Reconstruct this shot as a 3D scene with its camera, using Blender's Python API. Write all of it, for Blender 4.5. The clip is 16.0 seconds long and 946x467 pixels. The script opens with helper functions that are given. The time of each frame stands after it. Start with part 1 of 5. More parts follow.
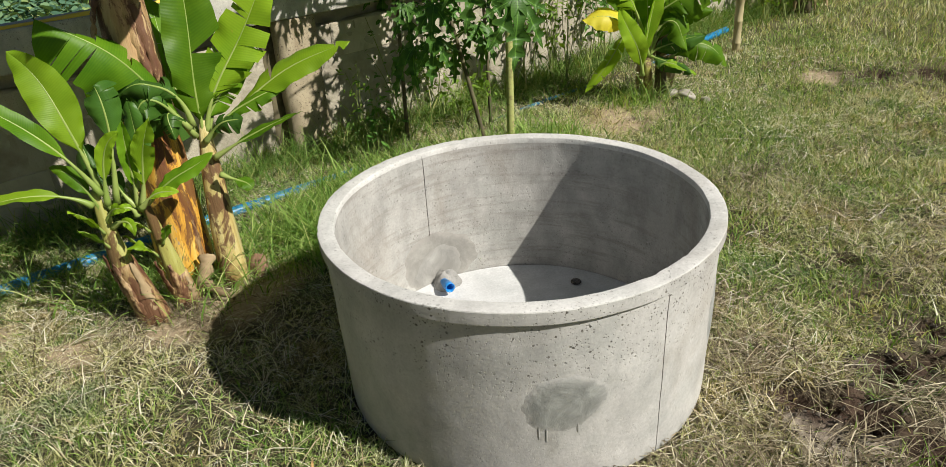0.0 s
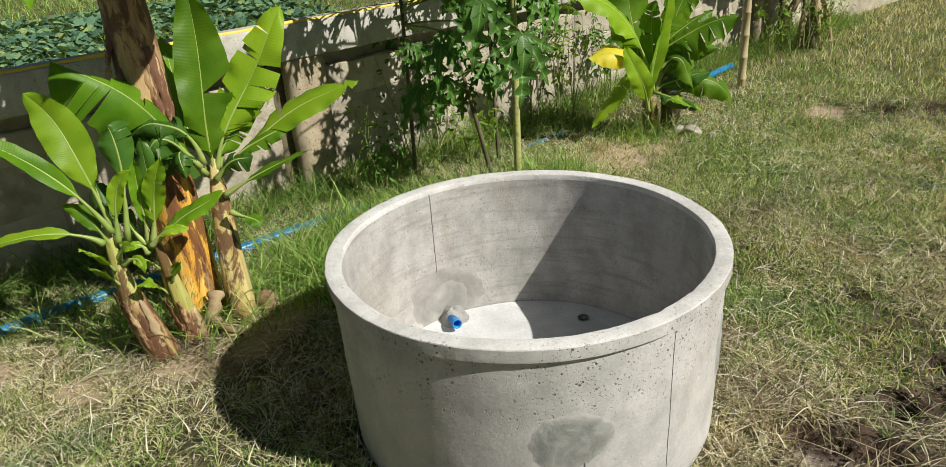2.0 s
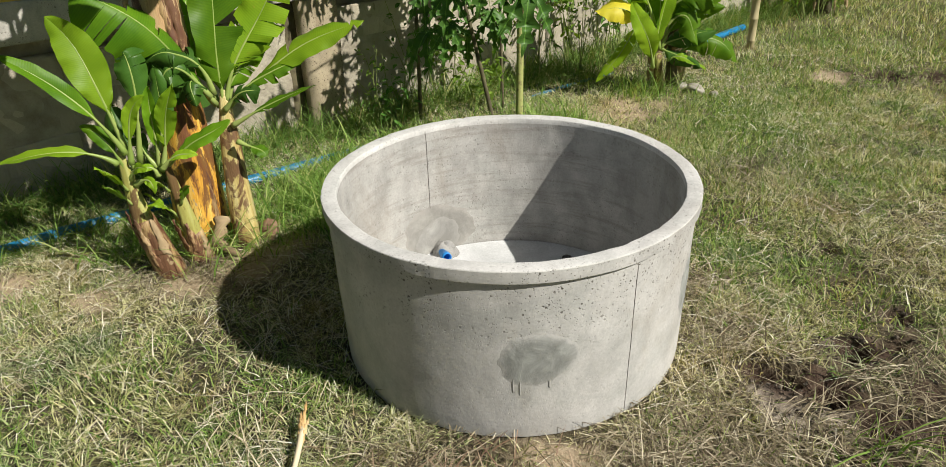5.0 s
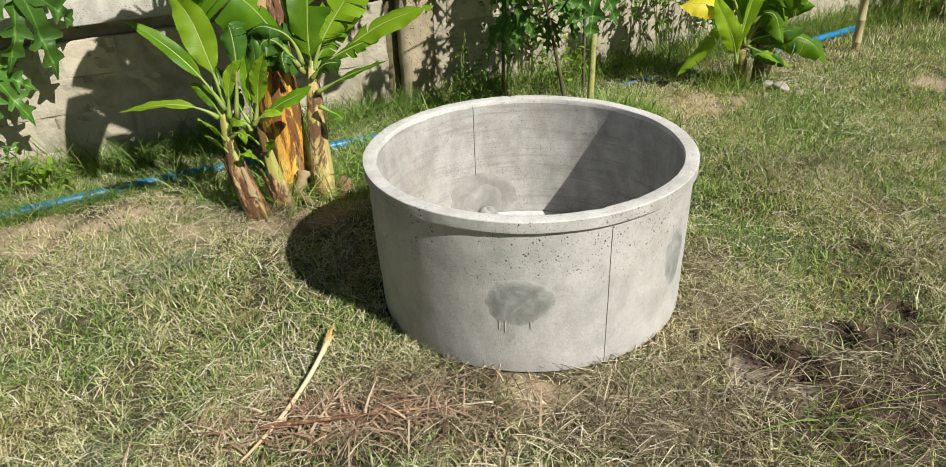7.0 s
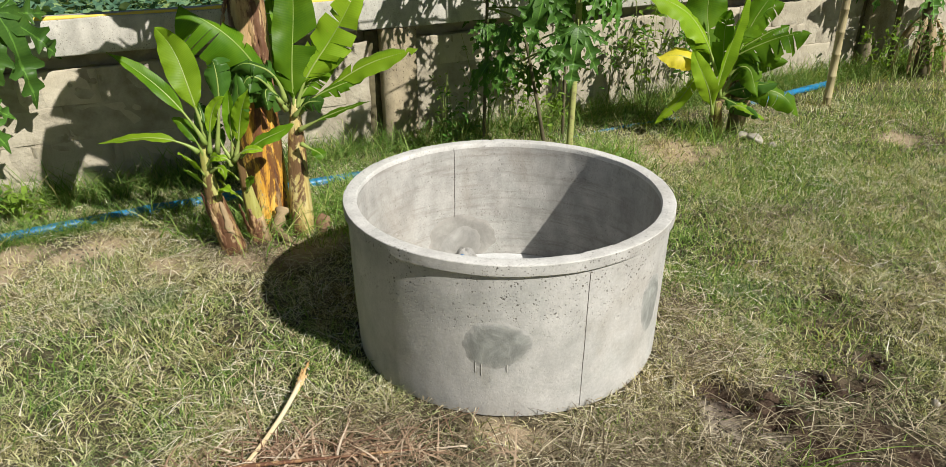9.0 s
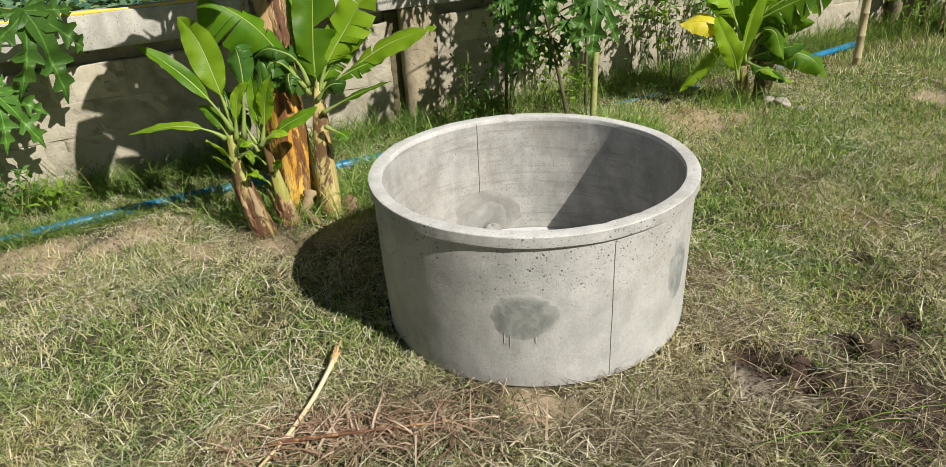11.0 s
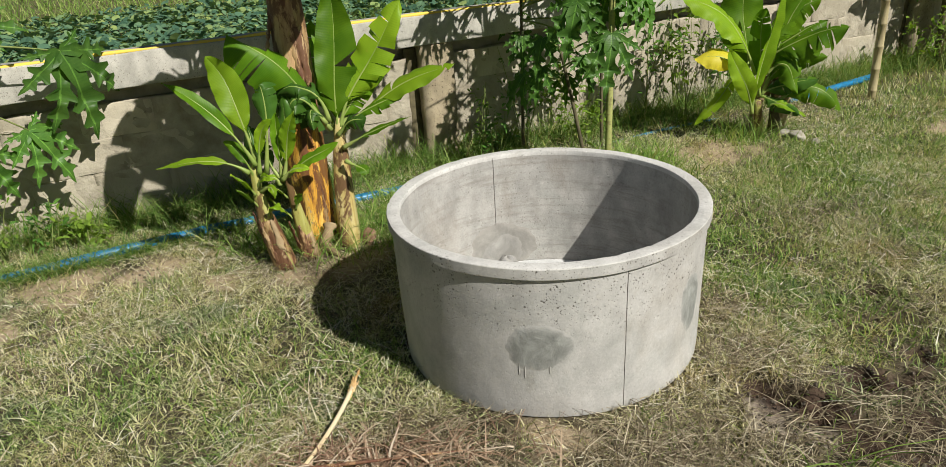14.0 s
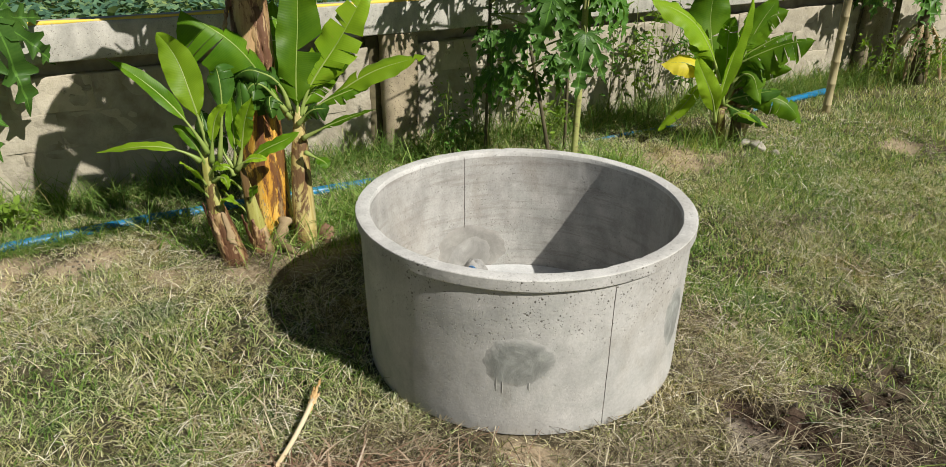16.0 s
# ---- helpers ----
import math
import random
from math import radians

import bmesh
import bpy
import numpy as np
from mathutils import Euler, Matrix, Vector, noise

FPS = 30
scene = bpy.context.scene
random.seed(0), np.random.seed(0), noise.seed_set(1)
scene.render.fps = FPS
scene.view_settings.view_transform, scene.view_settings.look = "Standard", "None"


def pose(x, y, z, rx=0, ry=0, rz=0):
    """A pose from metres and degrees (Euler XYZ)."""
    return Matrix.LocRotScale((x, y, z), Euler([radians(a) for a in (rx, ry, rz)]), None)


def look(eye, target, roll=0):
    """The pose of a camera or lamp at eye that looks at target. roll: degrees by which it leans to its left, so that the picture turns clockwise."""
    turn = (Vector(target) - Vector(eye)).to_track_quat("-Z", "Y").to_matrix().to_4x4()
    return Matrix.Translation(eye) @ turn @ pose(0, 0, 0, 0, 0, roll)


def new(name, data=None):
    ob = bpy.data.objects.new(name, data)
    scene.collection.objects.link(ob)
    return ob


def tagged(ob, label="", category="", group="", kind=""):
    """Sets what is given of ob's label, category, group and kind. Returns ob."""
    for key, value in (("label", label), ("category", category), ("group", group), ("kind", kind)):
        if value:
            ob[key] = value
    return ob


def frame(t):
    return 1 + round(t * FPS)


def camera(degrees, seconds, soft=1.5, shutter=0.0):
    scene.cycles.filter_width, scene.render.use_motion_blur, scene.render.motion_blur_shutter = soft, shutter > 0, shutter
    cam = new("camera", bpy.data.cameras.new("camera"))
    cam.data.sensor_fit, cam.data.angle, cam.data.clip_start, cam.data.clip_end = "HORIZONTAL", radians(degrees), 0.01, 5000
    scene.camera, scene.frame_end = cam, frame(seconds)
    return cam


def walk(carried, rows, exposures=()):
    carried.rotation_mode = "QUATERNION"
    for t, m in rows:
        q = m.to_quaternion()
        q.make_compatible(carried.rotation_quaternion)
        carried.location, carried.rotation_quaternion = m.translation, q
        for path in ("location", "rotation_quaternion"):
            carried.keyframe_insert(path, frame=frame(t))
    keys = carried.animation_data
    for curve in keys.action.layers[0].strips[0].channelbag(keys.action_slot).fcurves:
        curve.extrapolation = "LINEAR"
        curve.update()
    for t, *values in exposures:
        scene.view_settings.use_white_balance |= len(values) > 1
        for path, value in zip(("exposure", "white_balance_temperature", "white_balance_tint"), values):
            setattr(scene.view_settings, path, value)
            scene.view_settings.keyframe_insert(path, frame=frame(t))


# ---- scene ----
cam = camera(65.4, 16.0, soft=0.8)

PATH = [
    (0, (-0.130, -2.010, 1.521), (-0.141, -0.233, 0.602), -4.00),
    (0.5, (-0.135, -2.005, 1.527), (-0.172, -0.219, 0.627), -3.63),
    (1, (-0.130, -2.005, 1.534), (-0.184, -0.202, 0.668), -4.16),
    (1.5, (-0.125, -2.004, 1.528), (-0.177, -0.191, 0.687), -4.52),
    (2, (-0.120, -2.019, 1.533), (-0.150, -0.201, 0.699), -4.44),
    (2.5, (-0.121, -2.025, 1.529), (-0.121, -0.210, 0.689), -4.78),
    (3, (-0.121, -2.015, 1.524), (-0.099, -0.208, 0.669), -4.54),
    (3.5, (-0.120, -2.017, 1.528), (-0.112, -0.210, 0.671), -3.69),
    (4, (-0.107, -2.021, 1.514), (-0.107, -0.237, 0.611), -1.42),
    (4.2, (-0.104, -2.038, 1.519), (-0.103, -0.257, 0.609), -2.30),
    (6.3, (0.238, -2.437, 1.546), (-0.003, -0.711, 0.565), -0.40),
    (6.5, (0.294, -2.458, 1.562), (-0.013, -0.731, 0.601), -1.57),
    (7, (0.386, -2.485, 1.573), (-0.032, -0.773, 0.628), -2.54),
    (7.5, (0.377, -2.498, 1.571), (-0.060, -0.779, 0.646), -3.20),
    (8, (0.381, -2.506, 1.583), (-0.027, -0.759, 0.700), -2.18),
    (8.5, (0.375, -2.492, 1.577), (-0.014, -0.722, 0.730), -0.93),
    (9, (0.379, -2.490, 1.581), (0.015, -0.716, 0.732), -0.10),
    (9.5, (0.395, -2.525, 1.583), (0.005, -0.793, 0.660), -2.19),
    (9.7, (0.383, -2.523, 1.575), (-0.020, -0.788, 0.666), -1.47),
    (11.8, (0.408, -2.513, 1.577), (-0.042, -0.775, 0.695), -6.26),
    (12, (0.410, -2.528, 1.588), (-0.038, -0.784, 0.719), -7.06),
    (12.5, (0.412, -2.546, 1.592), (-0.056, -0.802, 0.732), -6.96),
    (13, (0.413, -2.553, 1.591), (-0.018, -0.798, 0.734), -5.07),
    (13.5, (0.429, -2.559, 1.593), (-0.022, -0.801, 0.754), -5.11),
    (14, (0.420, -2.560, 1.603), (-0.070, -0.802, 0.785), -3.91),
    (14.5, (0.391, -2.532, 1.586), (-0.174, -0.801, 0.759), -2.80),
    (15, (0.353, -2.515, 1.595), (-0.187, -0.775, 0.770), -3.22),
    (15.5, (0.330, -2.475, 1.591), (-0.127, -0.713, 0.763), -1.62),
    (16, (0.257, -2.435, 1.574), (-0.069, -0.648, 0.737), 0.33),
]
walk(cam, [(t, look(eye, target, roll)) for t, eye, target, roll in PATH],
     exposures=[(0, 0.27), (4.2, 0.27), (6.5, 0.33), (9.7, 0.28), (12, 0.20), (16, 0.13)])

# ---- light: late-morning sun from the front right, clear sky ----
SUN_ELEV, SUN_AZ = 42.0, -30.4          # azimuth counted from +x towards +y
to_sun = Vector((math.cos(radians(SUN_ELEV)) * math.cos(radians(SUN_AZ)),
                 math.cos(radians(SUN_ELEV)) * math.sin(radians(SUN_AZ)), math.sin(radians(SUN_ELEV))))
world = bpy.data.worlds.new("sky")
scene.world = world
world.use_nodes = True
wn = world.node_tree
sky = wn.nodes.new("ShaderNodeTexSky")
sky.sky_type = "NISHITA"
sky.sun_disc = False
sky.sun_elevation = radians(SUN_ELEV)
sky.sun_rotation = radians(90 - SUN_AZ)
wn.nodes["Background"].inputs["Strength"].default_value = 0.026
wn.links.new(sky.outputs["Color"], wn.nodes["Background"].inputs["Color"])
sun = new("sun", bpy.data.lights.new("sun", "SUN"))
sun.data.energy, sun.data.angle, sun.data.color = 5.0, radians(0.5), (1.0, 0.95, 0.86)
sun.matrix_world = look(to_sun * 30, (0, 0, 0))



# ---- materials ----
class Mat:
    """A node material being put together."""

    def __init__(self, name):
        self.m = bpy.data.materials.new(name)
        self.m.use_nodes = True
        self.t = self.m.node_tree
        self.b = self.t.nodes["Principled BSDF"]
        self.out = self.t.nodes["Material Output"]

    def n(self, kind, **kw):
        node = self.t.nodes.new("ShaderNode" + kind)
        for k, v in kw.items():
            node.inputs[k.replace("_", " ")].default_value = v
        return node

    def link(self, a, b):
        self.t.links.new(a, b)

    def coord(self, scale=(1, 1, 1), which="Object"):
        c = self.n("TexCoord")
        m = self.n("Mapping")
        m.inputs["Scale"].default_value = scale
        self.link(c.outputs[which], m.inputs["Vector"])
        return m.outputs["Vector"]

    def noise(self, scale, detail=6.0, rough=0.55, stretch=(1, 1, 1), which="Object", distort=0.0):
        t = self.n("TexNoise", Scale=scale, Detail=detail, Roughness=rough, Distortion=distort)
        self.link(self.coord(stretch, which), t.inputs["Vector"])
        return t.outputs["Fac"]

    def cells(self, scale, stretch=(1, 1, 1), which="Object"):
        t = self.n("TexVoronoi", Scale=scale)
        self.link(self.coord(stretch, which), t.inputs["Vector"])
        return t.outputs["Distance"]

    def ramp(self, fac, *stops):
        r = self.t.nodes.new("ShaderNodeValToRGB")
        e = r.color_ramp.elements
        while len(e) < len(stops):
            e.new(0.5)
        for el, (p, c) in zip(e, stops):
            el.position = p
            el.color = (c, c, c, 1) if isinstance(c, (int, float)) else (*c, 1)
        self.link(fac, r.inputs["Fac"])
        return r.outputs["Color"]

    def mix(self, fac, a, b, mode="MIX"):
        m = self.t.nodes.new("ShaderNodeMix")
        m.data_type = "RGBA"
        m.blend_type = mode
        for sock, v in ((m.inputs[0], fac), (m.inputs[6], a), (m.inputs[7], b)):
            if isinstance(v, (int, float)):
                sock.default_value = v
            elif isinstance(v, tuple):
                sock.default_value = (*v, 1)
            else:
                self.link(v, sock)
        return m.outputs[2]

    def math(self, op, a, b):
        m = self.t.nodes.new("ShaderNodeMath")
        m.operation = op
        for sock, v in zip(m.inputs, (a, b)):
            if isinstance(v, (int, float)):
                sock.default_value = v
            else:
                self.link(v, sock)
        return m.outputs[0]

    def bump(self, height, strength=0.5, distance=0.01, onto=None):
        b = self.n("Bump", Strength=strength, Distance=distance)
        self.link(height, b.inputs["Height"])
        if onto is not None:
            self.link(onto, b.inputs["Normal"])
        return b.outputs["Normal"]

    def done(self, color, rough=0.8, normal=None, spec=0.3, translucent=0.0):
        self.b.inputs["Specular IOR Level"].default_value = spec
        for sock, v in (("Base Color", color), ("Roughness", rough)):
            if isinstance(v, tuple):
                self.b.inputs[sock].default_value = (*v, 1)
            elif isinstance(v, (int, float)):
                self.b.inputs[sock].default_value = v
            else:
                self.link(v, self.b.inputs[sock])
        if normal is not None:
            self.link(normal, self.b.inputs["Normal"])
        if translucent:
            tr = self.n("BsdfTranslucent")
            if isinstance(color, tuple):
                tr.inputs["Color"].default_value = (*color, 1)
            else:
                self.link(self.mix(1.0, color, (1.0, 0.95, 0.35), "MULTIPLY"), tr.inputs["Color"])
            ms = self.n("MixShader")
            ms.inputs[0].default_value = translucent
            self.link(self.b.outputs[0], ms.inputs[1])
            self.link(tr.outputs[0], ms.inputs[2])
            self.link(ms.outputs[0], self.out.inputs["Surface"])
        return self.m

    def island(self):
        return self.n("NewGeometry").outputs["Random Per Island"]

    def obrandom(self):
        return self.n("ObjectInfo").outputs["Random"]


def concrete(name, lo, hi, stain, pits=1.0, band=False, calm=0.72, stained=0.0):
    k = Mat(name)
    base = k.ramp(k.noise(2.3, 8, 0.62), (0.3, lo), (0.7, hi))
    mott = k.ramp(k.noise(11, 7, 0.6, (1, 1, 0.6)), (0.36, calm), (0.6, 1.0))
    col = k.mix(1.0, base, mott, "MULTIPLY")
    col = k.mix(k.ramp(k.noise(3.1, 9, 0.7, (1, 1, 0.4), distort=0.6), (0.56 - stained, 0.0), (0.72 - stained, 0.6 + stained)), col, stain)
    if stained:                            # level streaks left by the mould
        streak = k.noise(7, 8, 0.7, (0.5, 0.5, 5))
        col = k.mix(k.ramp(streak, (0.5, 0.0), (0.66, 0.5)), col, tuple(c * 0.8 for c in stain))
    smudge = k.noise(2.6, 8, 0.72, (1, 1, 1.4), distort=0.9)
    col = k.mix(k.ramp(smudge, (0.48, 0.0), (0.64, 0.5)), col, k.mix(1.0, col, (0.70, 0.73, 0.72), "MULTIPLY"))
    scuff = k.noise(9, 9, 0.8, (1, 1, 2.2), distort=1.5)
    col = k.mix(k.ramp(scuff, (0.60, 0.0), (0.68, 0.45)), col, tuple(min(0.9, c * 1.18) for c in hi))
    fine = k.noise(120, 4, 0.6)
    col = k.mix(0.35, col, k.ramp(fine, (0.3, 0.55), (0.7, 1.0)), "MULTIPLY")
    where = k.ramp(k.noise(5, 4, 0.6), (0.36, 0.0), (0.50, 1.0))
    ragged = k.math("MULTIPLY", k.math("SUBTRACT", k.noise(95, 4, 0.7), 0.5), 0.55)
    hole = k.math("MULTIPLY", k.math("MAXIMUM", k.ramp(k.math("ADD", k.cells(52), ragged), (0.13, 1.0), (0.21, 0.0)), k.ramp(k.math("ADD", k.cells(120), ragged), (0.16, 0.8), (0.25, 0.0))), where)
    hole = k.math("MULTIPLY", hole, k.ramp(k.noise(33, 3, 0.5), (0.38, 0.0), (0.50, pits)))
    if band:                               # air holes gather below the rim
        sep = k.n("SeparateXYZ")
        k.link(k.coord(), sep.inputs[0])
        hole = k.math("MULTIPLY", hole, k.ramp(sep.outputs[2], (0.30, 0.12), (0.42, 0.9), (0.52, 1.0)))
    col = k.mix(hole, col, tuple(c * 0.35 for c in stain))
    h = k.math("SUBTRACT", k.math("ADD", k.math("MULTIPLY", fine, 0.25), k.noise(16, 5)), k.math("MULTIPLY", hole, 1.2))
    return k.done(col, 0.88, k.bump(h, 0.55, 0.004), 0.2)


INNER = concrete("inner_concrete", (0.43, 0.42, 0.395), (0.60, 0.59, 0.56), (0.33, 0.30, 0.26), 0.4, False, 0.76, 0.03)
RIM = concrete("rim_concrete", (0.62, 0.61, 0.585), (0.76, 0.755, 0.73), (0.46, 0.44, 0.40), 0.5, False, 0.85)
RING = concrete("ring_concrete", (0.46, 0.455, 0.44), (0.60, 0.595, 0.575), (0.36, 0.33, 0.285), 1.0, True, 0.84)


def patch_material(name, tone, over, lo, hi, swirls=1.6):
    """Trowelled mortar whose thin rim lets the concrete below show through."""
    k = Mat(name)
    uv = k.n("TexCoord").outputs["UV"]
    sep = k.n("SeparateXYZ")
    k.link(uv, sep.inputs[0])
    under = k.ramp(k.noise(2.3, 8, 0.62), (0.3, lo), (0.7, hi))
    swirl = k.noise(9, 7, 0.66, distort=swirls)
    mud = k.ramp(swirl, (0.36, tuple(c * 0.72 for c in tone)), (0.5, tone), (0.64, tuple(c * 1.35 for c in tone)))
    edge = k.math("ADD", sep.outputs[0], k.math("MULTIPLY", k.math("SUBTRACT", k.noise(16, 9, 0.75), 0.5), 0.75))
    col = k.mix(k.ramp(edge, (0.70, over), (0.90, 0.7 * over), (1.0, 0.0)), under, mud)
    return k.done(col, 0.9, k.bump(k.math("ADD", swirl, k.math("MULTIPLY", k.noise(60, 4), 0.4)), 0.5, 0.004), 0.2)


PATCH = patch_material("patch_cement", (0.25, 0.262, 0.248), 0.9, (0.36, 0.357, 0.343), (0.45, 0.447, 0.433), 2.2)
RUN = patch_material("run_cement", (0.27, 0.275, 0.26), 0.55, (0.36, 0.357, 0.343), (0.45, 0.447, 0.433), 1.0)
SMEAR = patch_material("smear_cement", (0.27, 0.265, 0.245), 0.8, (0.30, 0.285, 0.265), (0.41, 0.395, 0.365), 0.4)
LIGHT_SMEAR = patch_material("pale_smear_cement", (0.345, 0.34, 0.32), 0.8, (0.27, 0.265, 0.245), (0.34, 0.33, 0.31), 0.4)
MOUND = concrete("mound_cement", (0.31, 0.305, 0.29), (0.40, 0.395, 0.38), (0.26, 0.25, 0.235), 0.3)
SLAB = concrete("floor_cement", (0.60, 0.61, 0.615), (0.72, 0.73, 0.735), (0.50, 0.505, 0.505), 0.1, False, 0.88)
BEAM = concrete("beam_concrete", (0.50, 0.48, 0.43), (0.66, 0.64, 0.58), (0.34, 0.30, 0.23), 0.6)
POST = concrete("post_concrete", (0.36, 0.30, 0.20), (0.54, 0.46, 0.33), (0.17, 0.11, 0.06), 1.0)


def block_material():
    k = Mat("block_wall")
    base = k.ramp(k.noise(2.6, 8, 0.65), (0.28, (0.38, 0.34, 0.26)), (0.72, (0.62, 0.57, 0.46)))
    tint = k.ramp(k.obrandom(), (0.0, 0.8), (1.0, 1.05))
    col = k.mix(1.0, base, tint, "MULTIPLY")
    smear = k.noise(5, 9, 0.7, (1, 1, 0.35), distort=0.8)
    col = k.mix(k.ramp(smear, (0.5, 0.0), (0.75, 0.7)), col, (0.20, 0.165, 0.11))
    fine = k.noise(70, 5, 0.65)
    h = k.math("ADD", k.math("MULTIPLY", fine, 0.4), k.noise(14, 8, 0.65))
    return k.done(col, 0.93, k.bump(h, 0.8, 0.012), 0.15)


BLOCK = block_material()
_k = Mat("mortar")
MORTAR = _k.done(_k.ramp(_k.noise(9, 8), (0.3, (0.27, 0.24, 0.185)), (0.7, (0.50, 0.46, 0.37))), 0.95, _k.bump(_k.noise(30, 7), 0.9, 0.012), 0.1)
_k = Mat("seam_dark")
SEAM = _k.done(_k.ramp(_k.noise(60, 4), (0.35, (0.05, 0.045, 0.04)), (0.65, (0.22, 0.20, 0.18))), 0.95)
_k = Mat("blue_pvc")
BLUE = _k.done(_k.mix(_k.ramp(_k.noise(7, 9, 0.75), (0.46, 0.0), (0.60, 0.6)), (0.008, 0.20, 0.44), (0.05, 0.12, 0.13)), 0.38, _k.bump(_k.noise(60, 3), 0.15, 0.002), 0.45)
_k = Mat("clean_blue_pvc")
BLUE_NEW = _k.done(_k.ramp(_k.noise(20, 3), (0.3, (0.01, 0.19, 0.55)), (0.7, (0.02, 0.25, 0.66))), 0.3, None, 0.5)
_k = Mat("yellow_paint")
YELLOW = _k.done(_k.mix(_k.ramp(_k.noise(12, 8, 0.7), (0.56, 0.0), (0.70, 0.7)), (0.82, 0.60, 0.10), (0.50, 0.44, 0.30)), 0.7)


def soil_material():
    """Thatch and sandy soil under the grass, with damp dark soil in the hollows."""
    k = Mat("soil")
    # thatch tones darkened to stand for the shade down between the blades
    base = k.ramp(k.noise(1.3, 9, 0.65), (0.30, (0.055, 0.047, 0.03)), (0.5, (0.108, 0.093, 0.058)), (0.70, (0.21, 0.18, 0.12)))
    fib = k.noise(46, 6, 0.7, (1, 0.35, 1))
    fib2 = k.noise(46, 6, 0.7, (0.35, 1, 1))
    col = k.mix(1.0, base, k.ramp(k.math("MAXIMUM", fib, fib2), (0.40, 0.45), (0.68, 1.35)), "MULTIPLY")
    col = k.mix(k.ramp(k.noise(3.7, 6, 0.6), (0.52, 0.0), (0.66, 0.55)), col, (0.06, 0.08, 0.025))
    at = k.n("Attribute")
    at.attribute_name = "bare"
    sand = k.ramp(k.noise(30, 6, 0.65), (0.3, (0.36, 0.27, 0.175)), (0.7, (0.58, 0.47, 0.33)))
    col = k.mix(at.outputs["Fac"], col, sand)
    lawn = k.n("Attribute")
    lawn.attribute_name = "lawn"
    turf = k.ramp(k.noise(2.1, 8, 0.7), (0.36, (0.085, 0.09, 0.036)), (0.5, (0.155, 0.148, 0.072)), (0.64, (0.25, 0.222, 0.125)))
    col = k.mix(lawn.outputs["Fac"], col, k.mix(1.0, turf, k.ramp(k.math("MAXIMUM", fib, fib2), (0.40, 0.5), (0.68, 1.25)), "MULTIPLY"))
    grey = k.n("Attribute")
    grey.attribute_name = "silt"
    col = k.mix(grey.outputs["Fac"], col, k.ramp(k.noise(26, 7, 0.7), (0.35, (0.32, 0.27, 0.21)), (0.65, (0.52, 0.455, 0.37))))
    wet = k.n("Attribute")
    wet.attribute_name = "damp"
    clay = k.ramp(k.noise(19, 8, 0.7), (0.42, (0.036, 0.022, 0.016)), (0.64, (0.14, 0.095, 0.07)))
    col = k.mix(wet.outputs["Fac"], col, clay)
    h = k.math("ADD", k.noise(24, 8, 0.7), k.math("MULTIPLY", k.math("MAXIMUM", fib, fib2), 0.6))
    return k.done(col, 0.95, k.bump(h, 0.9, 0.02), 0.1)


SOIL = soil_material()


def blade_material(name, stops, trans=0.3, patch=None):
    k = Mat(name)
    col = k.ramp(k.island(), *stops)
    if patch:
        pos = k.n("NewGeometry").outputs["Position"]
        t = k.n("TexNoise", Scale=1.7, Detail=5.0, Roughness=0.65)
        k.link(pos, t.inputs["Vector"])
        col = k.mix(k.ramp(t.outputs["Fac"], (0.41, 0.0), (0.50, 0.95)), col, k.ramp(k.island(), *patch))
        t = k.n("TexNoise", Scale=2.9, Detail=4.0, Roughness=0.6)
        shift = k.n("Mapping")
        shift.inputs["Location"].default_value = (4.0, 9.0, 2.0)
        k.link(pos, shift.inputs["Vector"])
        k.link(shift.outputs["Vector"], t.inputs["Vector"])
        rust = k.ramp(k.island(), (0.0, (0.14, 0.085, 0.035)), (0.5, (0.38, 0.26, 0.11)), (1.0, (0.66, 0.50, 0.27)))
        col = k.mix(k.ramp(t.outputs["Fac"], (0.56, 0.0), (0.66, 0.45)), col, rust)
        blue = k.ramp(k.island(), (0.0, (0.05, 0.12, 0.055)), (0.6, (0.20, 0.33, 0.16)), (1.0, (0.48, 0.56, 0.36)))
        col = k.mix(k.ramp(t.outputs["Fac"], (0.36, 0.6), (0.44, 0.0)), col, blue)
    return k.done(col, 0.6, None, 0.25, trans)


GRASS = blade_material("grass_blade",
                       ((0.0, (0.05, 0.09, 0.028)), (0.45, (0.20, 0.31, 0.095)), (0.75, (0.53, 0.64, 0.29)), (1.0, (0.88, 0.86, 0.62))), 0.4,
                       ((0.0, (0.09, 0.10, 0.04)), (0.40, (0.46, 0.47, 0.21)), (0.70, (0.82, 0.79, 0.50)), (1.0, (0.92, 0.89, 0.72))))
TALL = blade_material("tall_grass_blade", ((0.0, (0.08, 0.18, 0.03)), (0.5, (0.18, 0.31, 0.065)), (0.85, (0.32, 0.42, 0.12)), (1.0, (0.58, 0.50, 0.26))), 0.35)
STRAW = blade_material("straw", ((0.0, (0.10, 0.065, 0.03)), (0.35, (0.46, 0.37, 0.22)), (0.65, (0.80, 0.73, 0.54)), (1.0, (0.90, 0.87, 0.74))), 0.1)
DEAD = blade_material("dead_straw", ((0.0, (0.07, 0.052, 0.03)), (0.45, (0.19, 0.155, 0.095)), (0.8, (0.38, 0.33, 0.22)), (1.0, (0.66, 0.59, 0.44))), 0.1)
LUSH = blade_material("lush_grass_blade", ((0.0, (0.09, 0.20, 0.03)), (0.5, (0.24, 0.40, 0.08)), (0.9, (0.45, 0.58, 0.18)), (1.0, (0.64, 0.62, 0.30))), 0.38)
